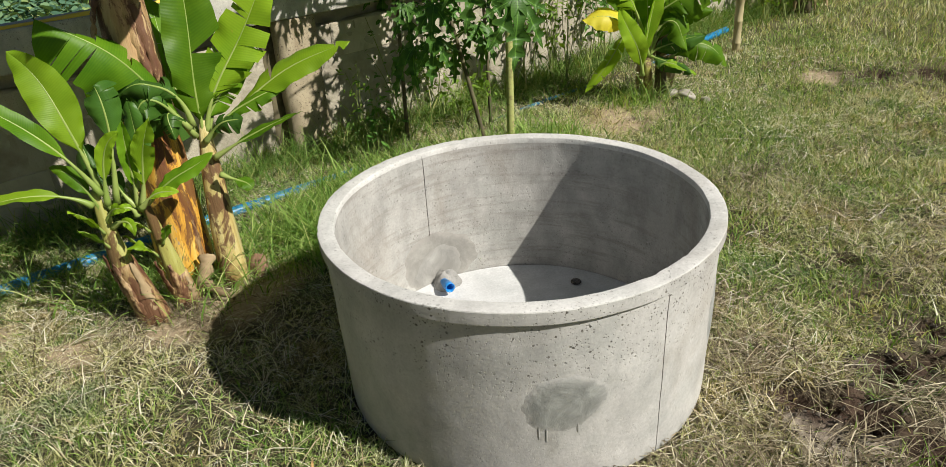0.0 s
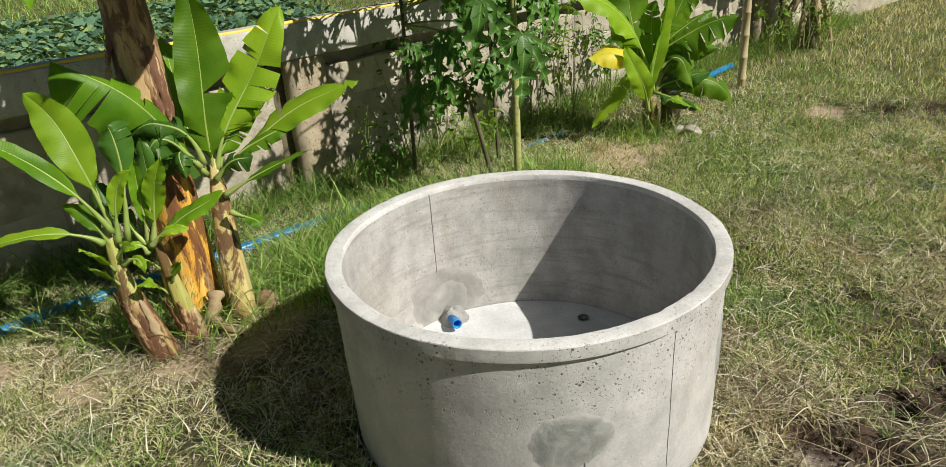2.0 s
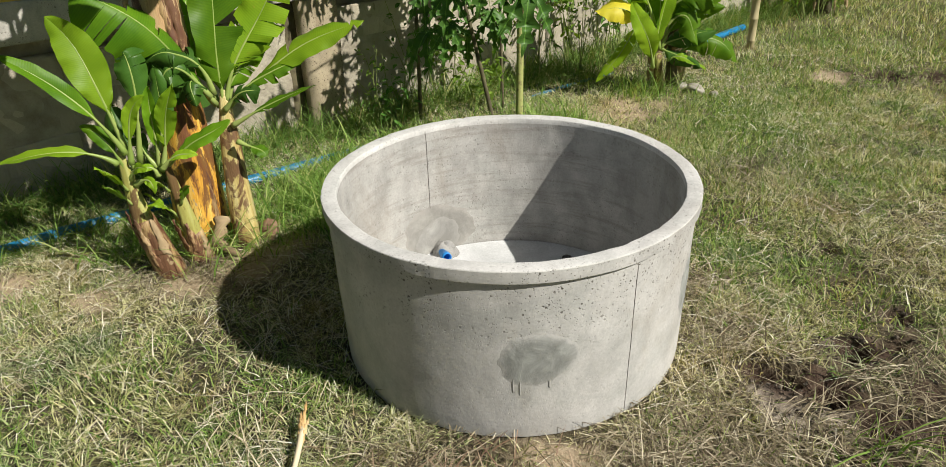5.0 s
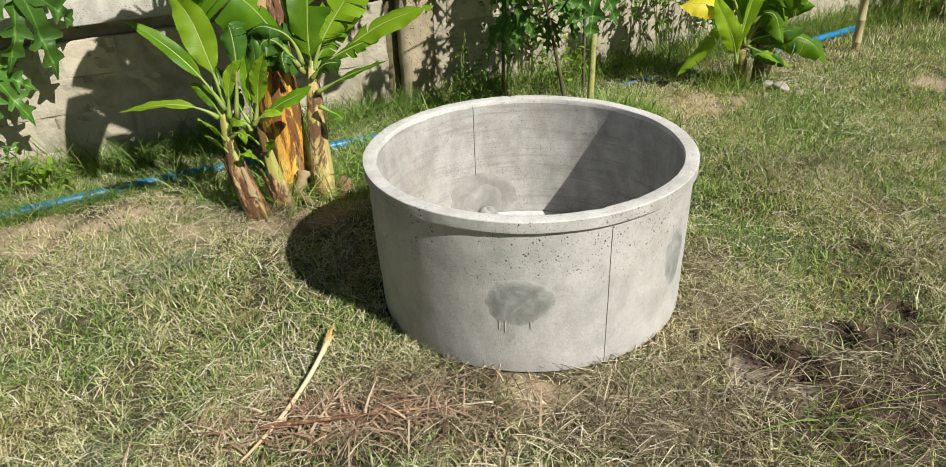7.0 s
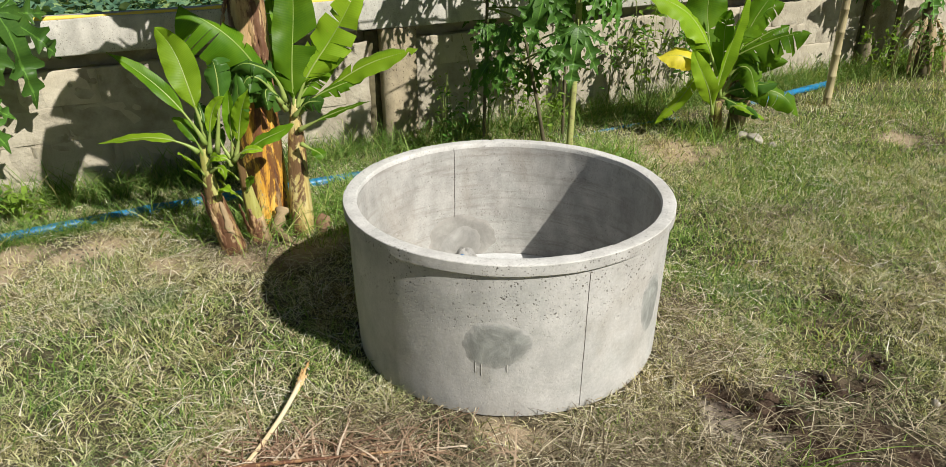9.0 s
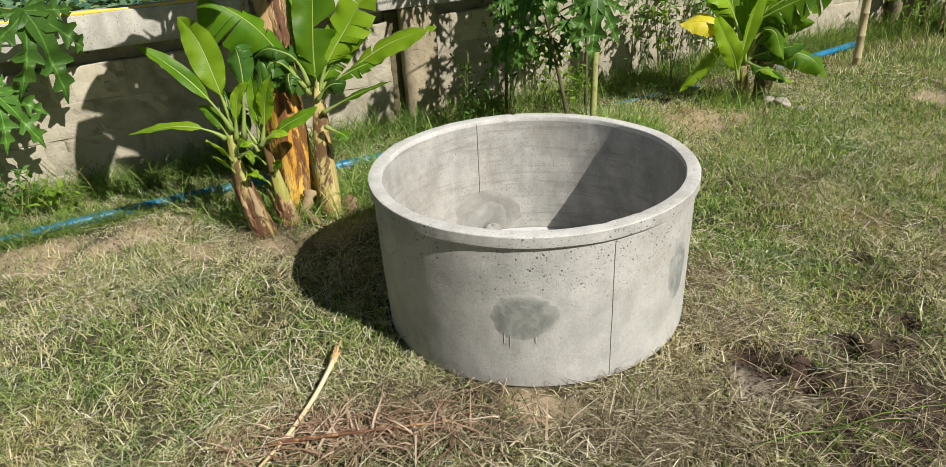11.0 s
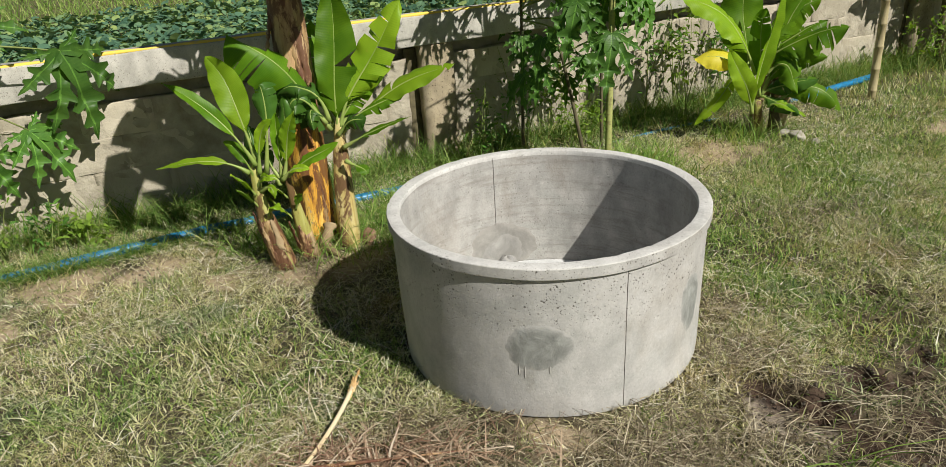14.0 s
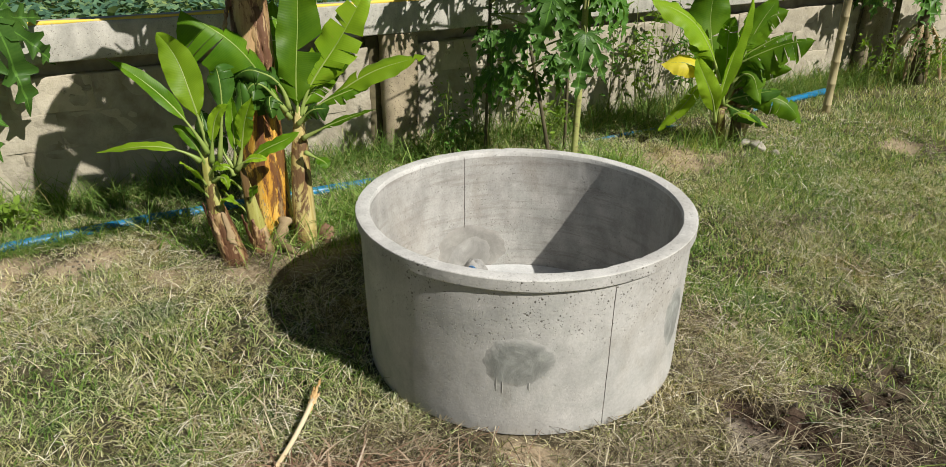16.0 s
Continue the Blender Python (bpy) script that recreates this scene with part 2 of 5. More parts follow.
SHRED = blade_material("dead_leaf_shred", ((0.0, (0.16, 0.09, 0.06)), (0.4, (0.36, 0.24, 0.16)), (0.8, (0.56, 0.43, 0.31)), (1.0, (0.70, 0.60, 0.47))), 0.15)
VINE = blade_material("field_leaf", ((0.0, (0.05, 0.12, 0.075)), (0.5, (0.11, 0.22, 0.135)), (0.85, (0.19, 0.31, 0.15)), (1.0, (0.34, 0.44, 0.14))), 0.25)


def leaf_material(name, lo, hi, edge, rough=0.46, trans=0.40, veins=22, rib=0.0):
    k = Mat(name)
    uv = k.n("TexCoord").outputs["UV"]
    w = k.n("TexWave", Scale=veins, Distortion=0.8, Detail=1.5)
    k.link(uv, w.inputs["Vector"])
    col = k.ramp(k.noise(5, 6, 0.6), (0.3, lo), (0.7, hi))
    col = k.mix(k.math("MULTIPLY", w.outputs["Fac"], 0.10), col, tuple(min(1, c * 1.5) for c in hi))
    col = k.mix(k.ramp(k.noise(17, 6, 0.7), (0.66, 0.0), (0.76, 0.7)), col, edge)
    if rib:
        sep = k.n("SeparateXYZ")
        k.link(uv, sep.inputs[0])
        off = k.math("ABSOLUTE", k.math("SUBTRACT", sep.outputs[1], 0.5), 0.0)
        col = k.mix(k.ramp(off, (0.025, rib), (0.06, 0.0)), col, tuple(min(1, c * 2.2) for c in hi))
    col = k.mix(1.0, col, k.ramp(k.obrandom(), (0.0, 0.75), (1.0, 1.2)), "MULTIPLY")
    return k.done(col, rough, k.bump(k.math("ADD", k.math("MULTIPLY", w.outputs["Fac"], 0.12), k.noise(7, 4)), 0.2, 0.008), 0.28, trans)


BANANA = leaf_material("banana_leaf", (0.065, 0.18, 0.008), (0.165, 0.32, 0.013), (0.30, 0.30, 0.04))
# darker copy of the banana leaf: shade inside the clumps put into the colour
BANANA_SHADED = leaf_material("shaded_banana_leaf", (0.035, 0.10, 0.014), (0.075, 0.17, 0.022), (0.16, 0.18, 0.04), 0.38, 0.25)
BANANA_YOUNG = leaf_material("young_banana_leaf", (0.18, 0.35, 0.012), (0.31, 0.49, 0.026), (0.38, 0.34, 0.05))
BANANA_YELLOW = leaf_material("yellow_banana_leaf", (0.70, 0.60, 0.04), (0.82, 0.74, 0.08), (0.62, 0.44, 0.06))
BANANA_DRY = leaf_material("dry_banana_leaf", (0.27, 0.19, 0.105), (0.48, 0.37, 0.22), (0.15, 0.10, 0.055), 0.8, 0.12)
PAPAYA = leaf_material("papaya_leaf", (0.055, 0.155, 0.028), (0.115, 0.245, 0.042), (0.18, 0.25, 0.06), 0.42, 0.35, 9, 0.6)
WEED = leaf_material("weed_leaf", (0.12, 0.24, 0.028), (0.25, 0.38, 0.055), (0.40, 0.38, 0.07), 0.5, 0.4, 5)
_k = Mat("torn_stalk")
ORANGE_DRY = _k.done(_k.ramp(_k.noise(20, 6, 0.65, (1, 0.15, 1)), (0.35, (0.56, 0.36, 0.15)), (0.65, (0.74, 0.56, 0.32))), 0.7, _k.bump(_k.noise(90, 4, 0.6, (1, 0.1, 1)), 0.5, 0.004), 0.2)
_k = Mat("midrib")
RIB = _k.done(_k.ramp(_k.noise(8, 4), (0.3, (0.20, 0.29, 0.06)), (0.7, (0.33, 0.40, 0.12))), 0.4, None, 0.4)


def stem_material(name, a, b, c, streak=14, dark=0.0):
    """Leaf sheaths wrapped round a false stem: long streaks, blotches, dry margins."""
    k = Mat(name)
    lines = k.noise(streak, 8, 0.65, (1, 1, 0.12), distort=0.3)
    col = k.ramp(lines, (0.32, a), (0.5, b), (0.68, c))
    blot = k.noise(13, 9, 0.72, (1, 1, 0.22), distort=0.6)
    col = k.mix(k.ramp(blot, (0.515 - 0.07 * dark, 0.0), (0.545 - 0.05 * dark, 0.85)), col, (0.105, 0.04, 0.026))
    h = k.math("ADD", lines, k.math("MULTIPLY", k.noise(60, 4, 0.6, (1, 1, 0.1)), 0.4))
    return k.done(col, 0.5, k.bump(h, 0.7, 0.01), 0.35)


TRUNK = stem_material("banana_trunk_bark", (0.22, 0.07, 0.022), (0.68, 0.37, 0.05), (0.84, 0.64, 0.20), 20, 0.65)
TRUNK_UP = stem_material("dry_sheath_bark", (0.16, 0.07, 0.045), (0.46, 0.30, 0.15), (0.60, 0.46, 0.27), 14, 0.85)
STEM = stem_material("banana_stem_skin", (0.30, 0.20, 0.07), (0.52, 0.42, 0.16), (0.60, 0.54, 0.27), 22, 0.25)
SUCKER = stem_material("sucker_skin", (0.15, 0.085, 0.04), (0.36, 0.24, 0.11), (0.52, 0.40, 0.20), 22, 0.55)
SUCKER_TOP = stem_material("sucker_green_skin", (0.30, 0.27, 0.07), (0.40, 0.39, 0.11), (0.46, 0.46, 0.18), 24, 0.1)
_k = Mat("papaya_bark")
PAPAYA_BARK = _k.done(_k.mix(_k.ramp(_k.noise(40, 5, 0.6, (1, 1, 1.6)), (0.52, 0.0), (0.64, 0.8)), (0.37, 0.39, 0.14), (0.22, 0.19, 0.09)), 0.6, _k.bump(_k.noise(45, 5), 0.4, 0.004))
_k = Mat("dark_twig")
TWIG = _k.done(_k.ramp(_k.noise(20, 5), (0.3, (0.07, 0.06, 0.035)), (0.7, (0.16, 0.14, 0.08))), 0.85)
_k = Mat("green_twig")
GREEN_TWIG = _k.done(_k.ramp(_k.noise(20, 5), (0.3, (0.14, 0.19, 0.05)), (0.7, (0.26, 0.30, 0.10))), 0.7)
_k = Mat("bamboo_skin")
BAMBOO = _k.done(_k.mix(_k.ramp(_k.noise(15, 7, 0.7, (1, 1, 0.3)), (0.45, 0.0), (0.66, 0.8)), (0.46, 0.40, 0.23), (0.20, 0.155, 0.09)), 0.55, _k.bump(_k.noise(50, 4, 0.6, (1, 1, 0.1)), 0.4, 0.004))
_k = Mat("pale_stone")
STONE = _k.done(_k.ramp(_k.noise(18, 7), (0.3, (0.28, 0.25, 0.20)), (0.7, (0.52, 0.49, 0.43))), 0.9, _k.bump(_k.noise(30, 6), 0.8, 0.01))
_k = Mat("clod_soil")
CLOD = _k.done(_k.ramp(_k.noise(40, 6), (0.3, (0.06, 0.047, 0.036)), (0.7, (0.17, 0.145, 0.115))), 0.95)
_k = Mat("brown_husk")
HUSK = _k.done(_k.ramp(_k.noise(22, 7), (0.3, (0.12, 0.06, 0.035)), (0.7, (0.38, 0.25, 0.16))), 0.9, _k.bump(_k.noise(40, 6), 0.9, 0.01))


# ---- mesh helpers ----
def mesh_ob(name, verts, faces, material, parent=None, label="", uv=None, smooth=True, kind=""):
    me = bpy.data.meshes.new(name)
    me.from_pydata([tuple(v) for v in verts], [], [tuple(f) for f in faces])
    if uv is not None:
        layer = me.uv_layers.new(name="UVMap")
        idx = np.empty(len(me.loops), np.int32)
        me.loops.foreach_get("vertex_index", idx)
        layer.data.foreach_set("uv", np.asarray(uv, np.float32)[idx].ravel())
    if smooth:
        me.polygons.foreach_set("use_smooth", np.ones(len(me.polygons), bool))
    me.materials.append(material)
    me.update()
    ob = new(name, me)
    if parent is not None:
        ob.parent = parent
    return tagged(ob, label, kind=kind)


def part(name, bm, material, parent, label=""):
    me = bpy.data.meshes.new(name)
    bm.to_mesh(me)
    bm.free()
    me.materials.append(material)
    ob = new(name, me)
    ob.parent = parent
    return tagged(ob, label)


def thing(name, label, category, at=(0, 0, 0), group=""):
    ob = new(name)
    ob.location = at
    ob.empty_display_size = 0.1
    return tagged(ob, label, category, group)


def bez(p0, p1, p2, n):
    p0, p1, p2 = (np.array(p, float) for p in (p0, p1, p2))
    s = np.linspace(0, 1, n)[:, None]
    return (1 - s) ** 2 * p0 + 2 * s * (1 - s) * p1 + s**2 * p2


def unit(v):
    return v / np.maximum(np.linalg.norm(v, axis=-1, keepdims=True), 1e-9)


def tube_data(pts, radii, seg=12, wob=0.0, seed=0, cap=True, lobes=0):
    """Vertices and faces of a round stalk along pts."""
    pts = np.asarray(pts, float)
    radii = np.broadcast_to(np.asarray(radii, float), (len(pts),))
    r = np.random.default_rng(seed)
    tan = unit(np.gradient(pts, axis=0))
    ref = np.array([0.0, 1, 0]) if abs(tan[:, 1]).max() < 0.9 else np.array([1.0, 0, 0])
    a = unit(np.cross(tan, ref))
    b = np.cross(tan, a)
    th = np.linspace(0, 2 * np.pi, seg, endpoint=False)
    ph = r.uniform(0, 6.28, 3)
    V = []
    for i in range(len(pts)):
        k = 1 + wob * (np.sin(2 * th + ph[0] + i * 0.35) * 0.5 + np.sin(3 * th + ph[1] - i * 0.25) * 0.35 + r.normal(0, 0.25, seg) * 0.5)
        if lobes:
            k = k + 0.06 * np.sin(lobes * th + ph[2] + i * 0.05)
        V.append(pts[i] + radii[i] * k[:, None] * (np.cos(th)[:, None] * a[i] + np.sin(th)[:, None] * b[i]))
    V = np.concatenate(V)
    F = []
    for i in range(len(pts) - 1):
        for j in range(seg):
            q = (j + 1) % seg
            F.append((i * seg + j, i * seg + q, (i + 1) * seg + q, (i + 1) * seg + j))
    if cap:
        F.append(tuple(range(seg))[::-1])
        F.append(tuple(range((len(pts) - 1) * seg, len(pts) * seg)))
    return V, F


def tube(name, pts, radii, material, parent, label="", seg=12, wob=0.0, seed=0, lobes=0):
    V, F = tube_data(pts, radii, seg, wob, seed, lobes=lobes)
    return mesh_ob(name, V, F, material, parent, label)


def box_data(x0, x1, y0, y1, z0, z1):
    V = [(x, y, z) for z in (z0, z1) for x, y in ((x0, y0), (x1, y0), (x1, y1), (x0, y1))]
    return V, [(3, 2, 1, 0), (4, 5, 6, 7), (0, 1, 5, 4), (1, 2, 6, 5), (2, 3, 7, 6), (3, 0, 4, 7)]


def worn_box(name, x0, x1, y0, y1, z0, z1, material, parent, step=0.08, rough=0.004, bevel=0.008, seed=1, label=""):
    """A cast or laid block with cut-up faces, worn corners and uneven faces."""
    bm = bmesh.new()
    bmesh.ops.create_cube(bm, size=1)
    bmesh.ops.scale(bm, vec=(x1 - x0, y1 - y0, z1 - z0), verts=bm.verts)
    bmesh.ops.translate(bm, vec=((x0 + x1) / 2, (y0 + y1) / 2, (z0 + z1) / 2), verts=bm.verts)
    n = int(min(120, max(2, (x1 - x0) / step)))
    along = [e for e in bm.edges if abs(e.verts[0].co.x - e.verts[1].co.x) > 1e-6]
    bmesh.ops.bevel(bm, geom=along, offset=bevel, segments=2, affect="EDGES", profile=0.6)
    along = [e for e in bm.edges if abs(e.verts[0].co.x - e.verts[1].co.x) > 1e-6]
    bmesh.ops.subdivide_edges(bm, edges=along, cuts=n, use_grid_fill=True)
    up = [e for e in bm.edges if abs(e.verts[0].co.z - e.verts[1].co.z) > 0.05]
    if up:
        bmesh.ops.subdivide_edges(bm, edges=up, cuts=int(min(14, max(1, (z1 - z0) / step))), use_grid_fill=True)
    for v in bm.verts:
        d = noise.noise_vector(v.co * 9 + Vector((seed, 0, 0))) * rough + noise.noise_vector(v.co * 31) * rough * 0.5
        v.co += d
    for f in bm.faces:
        f.smooth = True
    return part(name, bm, material, parent, label)


# ---- the ground: one sheet with hollows and bare places ----
WALL_O, WALL_A = Vector((-2.7, 0.72, 0)), radians(39.3)
WU, WN = np.array([math.cos(WALL_A), math.sin(WALL_A)]), np.array([-math.sin(WALL_A), math.cos(WALL_A)])
HOLLOWS = [(0.79, -0.30, 0.055, 0.06), (0.87, -0.33, 0.06, 0.075), (0.96, -0.40, 0.06, 0.07), (1.12, -0.20, 0.055, 0.07), (1.27, -0.15, 0.06, 0.05),
           (2.62, 2.85, 0.13, 0.05), (2.95, 2.75, 0.13, 0.05), (1.36, 0.0, 0.05, 0.04), (1.75, 0.05, 0.06, 0.04), (1.31, 0.47, 0.05, 0.03)]
BARE = [(-2.02, 0.28, 0.16), (-2.38, 0.0, 0.22), (-2.42, -0.48, 0.22), (0.72, 2.28, 0.26), (-2.1, 0.12, 0.14), (-1.62, 0.22, 0.12), (-1.1, 0.45, 0.16), (-0.95, 0.62, 0.14), (0.62, 2.25, 0.30), (0.85, 2.45, 0.22),
        (0.40, 2.10, 0.14), (0.10, -0.67, 0.09), (0.20, -0.68, 0.07), (2.9, 2.2, 0.2), (-1.3, 0.3, 0.12), (2.3, 2.9, 0.16)]
SILT = [(0.76, -0.40, 0.06), (0.80, -0.47, 0.065), (0.85, -0.54, 0.06), (0.93, -0.52, 0.06), (1.05, -0.16, 0.05), (0.66, -0.12, 0.05)]
DAMP = [(0.77, -0.29, 0.075), (0.84, -0.32, 0.09), (0.92, -0.36, 0.095), (0.99, -0.42, 0.075), (1.10, -0.20, 0.09), (1.18, -0.22, 0.075), (1.27, -0.15, 0.09), (2.62, 2.85, 0.16), (2.95, 2.78, 0.16), (1.36, 0.0, 0.06), (1.75, 0.05, 0.07), (1.31, 0.47, 0.05), (1.02, -0.72, 0.09), (1.20, -0.62, 0.08), (1.36, -0.50, 0.07), (1.08, -0.55, 0.10), (1.24, -0.42, 0.08)]


def smooth_noise(x, y, scale, seed=0):
    """Cheap layered waves in place of a noise, for many points at once."""
    r = np.random.default_rng(seed)
    out = 0
    for k in range(7):
        a, f, p = r.uniform(0, 6.28), scale * r.uniform(0.6, 2.2), r.uniform(0, 6.28)
        out = out + np.sin((x * np.cos(a) + y * np.sin(a)) * f + p + 1.3 * np.sin((y * np.cos(a) - x * np.sin(a)) * f * 0.7 + p * 2))
    return out / 7


def spots(x, y, some):
    """How deep inside the given round places: 1 at the middle, 0 outside, with ragged edges."""
    out = np.zeros_like(x)
    rag = 1 + 0.75 * smooth_noise(x, y, 24, 3)
    for cx, cy, r, *_ in some:
        d = np.hypot(x - cx, y - cy) / (r * rag)
        out = np.maximum(out, np.clip(1.35 - d, 0, 1))
    return np.clip(out * 1.4, 0, 1)


def outside(x, y):
    """How far beyond the thick, fresh-mown grass round the tank, in metres, with a ragged edge."""
    d = np.hypot(np.maximum(np.abs(x + 0.3) - 2.6, 0), np.maximum(np.abs(y - 1.0) - 2.35, 0))
    return np.maximum(0, d + 0.25 * smooth_noise(x, y, 3.0, 8) * (d > 0))


def ground_height(x, y):
    z = 0.012 * smooth_noise(x, y, 2.4, 1) + 0.007 * smooth_noise(x, y, 9, 2)
    for cx, cy, r, depth in HOLLOWS:
        d = np.hypot(x - cx, y - cy) / r
        z = z - depth * np.exp(-((d * 1.15) ** 4)) + 0.35 * depth * np.exp(-(((d - 1.5) * 2.2) ** 2)) * (0.6 + 0.6 * smooth_noise(x, y, 20, 5))
    near = np.exp(-((np.hypot(x, y) / 0.75) ** 8))
    z = z * (1 - near) - 0.004 * near
    return z * np.exp(-((np.hypot(x, y) / 40) ** 2))


def axis_steps(lo, hi, step, far):
    mid = np.arange(lo, hi + 1e-6, step)
    out = np.cumsum(step * 1.35 ** np.arange(1, 26))
    out = out[out < far]
    return np.r_[(lo - out)[::-1], mid, hi + out]


gx, gy = axis_steps(-3.4, 3.4, 0.03, 900), axis_steps(-1.6, 3.6, 0.03, 900)
X, Y = np.meshgrid(gx, gy, indexing="ij")
Z = ground_height(X, Y)
ny = len(gy)
ii, jj = np.meshgrid(np.arange(len(gx) - 1), np.arange(ny - 1), indexing="ij")
q = (ii * ny + jj).ravel()
ground = mesh_ob("ground", np.stack([X, Y, Z], -1).reshape(-1, 3), np.stack([q, q + ny, q + ny + 1, q + 1], 1), SOIL, kind="structure",
                 label="sandy soil with thatch, bare patches and muddy hollows")
tagged(ground, category="ground")
for nm, some in (("bare", BARE), ("silt", SILT), ("damp", DAMP)):
    at = ground.data.attributes.new(nm, "FLOAT", "POINT")
    at.data.foreach_set("value", spots(X.ravel(), Y.ravel(), some).astype(np.float32))
at = ground.data.attributes.new("lawn", "FLOAT", "POINT")
at.data.foreach_set("value", np.clip(outside(X.ravel(), Y.ravel()) / 0.8, 0, 1).astype(np.float32))


# ---- the concrete ring tank ----
H, R_LIP, R_IN, LIP = 0.579, 0.600, 0.551, 0.040
SEAM_OUT, SEAM_IN = radians(-55.5), radians(124.0)


def ring_shell(tank):
    base = np.linspace(0, 2 * np.pi, 220, endpoint=False)
    extra = [s + d for s in (SEAM_OUT, SEAM_IN) for d in (-0.0030, -0.0012, 0.0012, 0.0030)]
    th = np.sort(np.r_[base, np.mod(extra, 2 * np.pi)])
    prof = [(0.566, 0.0), (0.574, 0.006)]
    prof += [(0.575 + 0.012 * z / 0.54, z) for z in np.linspace(0.03, 0.527, 20)]
    prof += [(0.587, 0.536), (0.588, 0.5385), (0.597, 0.5392), (0.5995, 0.541), (0.600, 0.546), (0.600, 0.560), (0.600, 0.5755), (0.5990, 0.5785), (0.5965, 0.5793)]
    prof += [(0.582, 0.5795), (0.572, 0.5795), (0.558, 0.5793), (0.5530, 0.5785), (0.5512, 0.5755)]
    prof += [(0.551, z) for z in np.linspace(0.56, 0.0, 20)]
    V = np.zeros((len(prof), len(th), 3))
    for i, (r, z) in enumerate(prof):
        inner = i >= 36
        edge = 24 <= i <= 37
        for j, a in enumerate(th):
            p = Vector((math.cos(a) * 3, math.sin(a) * 3, z * 5))
            rr = r + 0.0022 * noise.noise(p) + 0.0010 * noise.noise(p * 4.3)
            zz = z
            if edge:
                chip = 0.45 * max(0.0, noise.noise(p * 4.1 + Vector((9, 2, 4))) - 0.22) + 0.4 * max(0.0, noise.noise(p * 9.0) - 0.3)
                rr += (0.012 if inner or i > 33 else -0.012) * chip
                zz += 0.0022 * noise.noise(p * 1.2) - 0.010 * chip
            da = (a - SEAM_OUT + math.pi) % (2 * math.pi) - math.pi
            if i < 22 and abs(da) < 0.002:
                rr -= 0.005
            da = (a - SEAM_IN + math.pi) % (2 * math.pi) - math.pi
            if i > 36 and abs(da) < 0.002:
                rr += 0.005
            V[i, j] = (rr * math.cos(a), rr * math.sin(a), zz)
    n = len(th)
    F = [(i * n + j, i * n + (j + 1) % n, (i + 1) * n + (j + 1) % n, (i + 1) * n + j) for i in range(len(prof) - 1) for j in range(n)]
    A = V.reshape(-1, 3)
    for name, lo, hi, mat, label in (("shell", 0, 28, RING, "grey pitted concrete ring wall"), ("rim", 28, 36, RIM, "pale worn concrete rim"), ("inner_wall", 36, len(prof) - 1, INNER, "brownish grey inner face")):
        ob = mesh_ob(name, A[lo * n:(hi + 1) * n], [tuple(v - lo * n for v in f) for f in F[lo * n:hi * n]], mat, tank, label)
        ob.data.set_sharp_from_angle(angle=radians(32))


def curved_patch(name, tank, ang, zc, half_w, half_h, r0, inward, seed, label, material, thick=0.0018):
    """An uneven smear of mortar that follows the ring's wall."""
    r = np.random.default_rng(seed)
    ph = r.uniform(0, 6.28, 4)
    V, F, UV = [], [], []
    nr, na = 9, 44
    for i in range(nr + 1):
        for j in range(na):
            t = 2 * math.pi * j / na
            k = i / nr * (1.12 + 0.05 * math.sin(2 * t + ph[0]) + 0.05 * math.sin(3 * t + ph[1]) + 0.03 * math.sin(7 * t + ph[2]) + 0.03 * math.sin(13 * t + ph[3]))
            u, w = half_w * k * math.cos(t), half_h * k * math.sin(t)
            z = zc + w
            wall_r = r0 if inward else 0.575 + 0.012 * z / 0.54
            pv = Vector((math.cos(ang + u / wall_r) * 3, math.sin(ang + u / wall_r) * 3, z * 5))
            wall_r += 0.0022 * noise.noise(pv) + 0.0010 * noise.noise(pv * 4.3)
            h = thick * (1 - (i / nr) ** 2) - 0.0012 * (i == nr) + 0.0006 * noise.noise(Vector((u * 40, w * 40, seed))) + 0.0012
            UV.append((i / nr, j / na))
            rr = wall_r - h if inward else wall_r + h
            a = ang + u / wall_r
            V.append((rr * math.cos(a), rr * math.sin(a), z))
    for i in range(nr):
        for j in range(na):
            q = (j + 1) % na
            f = (i * na + j, i * na + q, (i + 1) * na + q, (i + 1) * na + j)
            F.append(f)
    mesh_ob(name, V, F, material, tank, label, uv=UV)


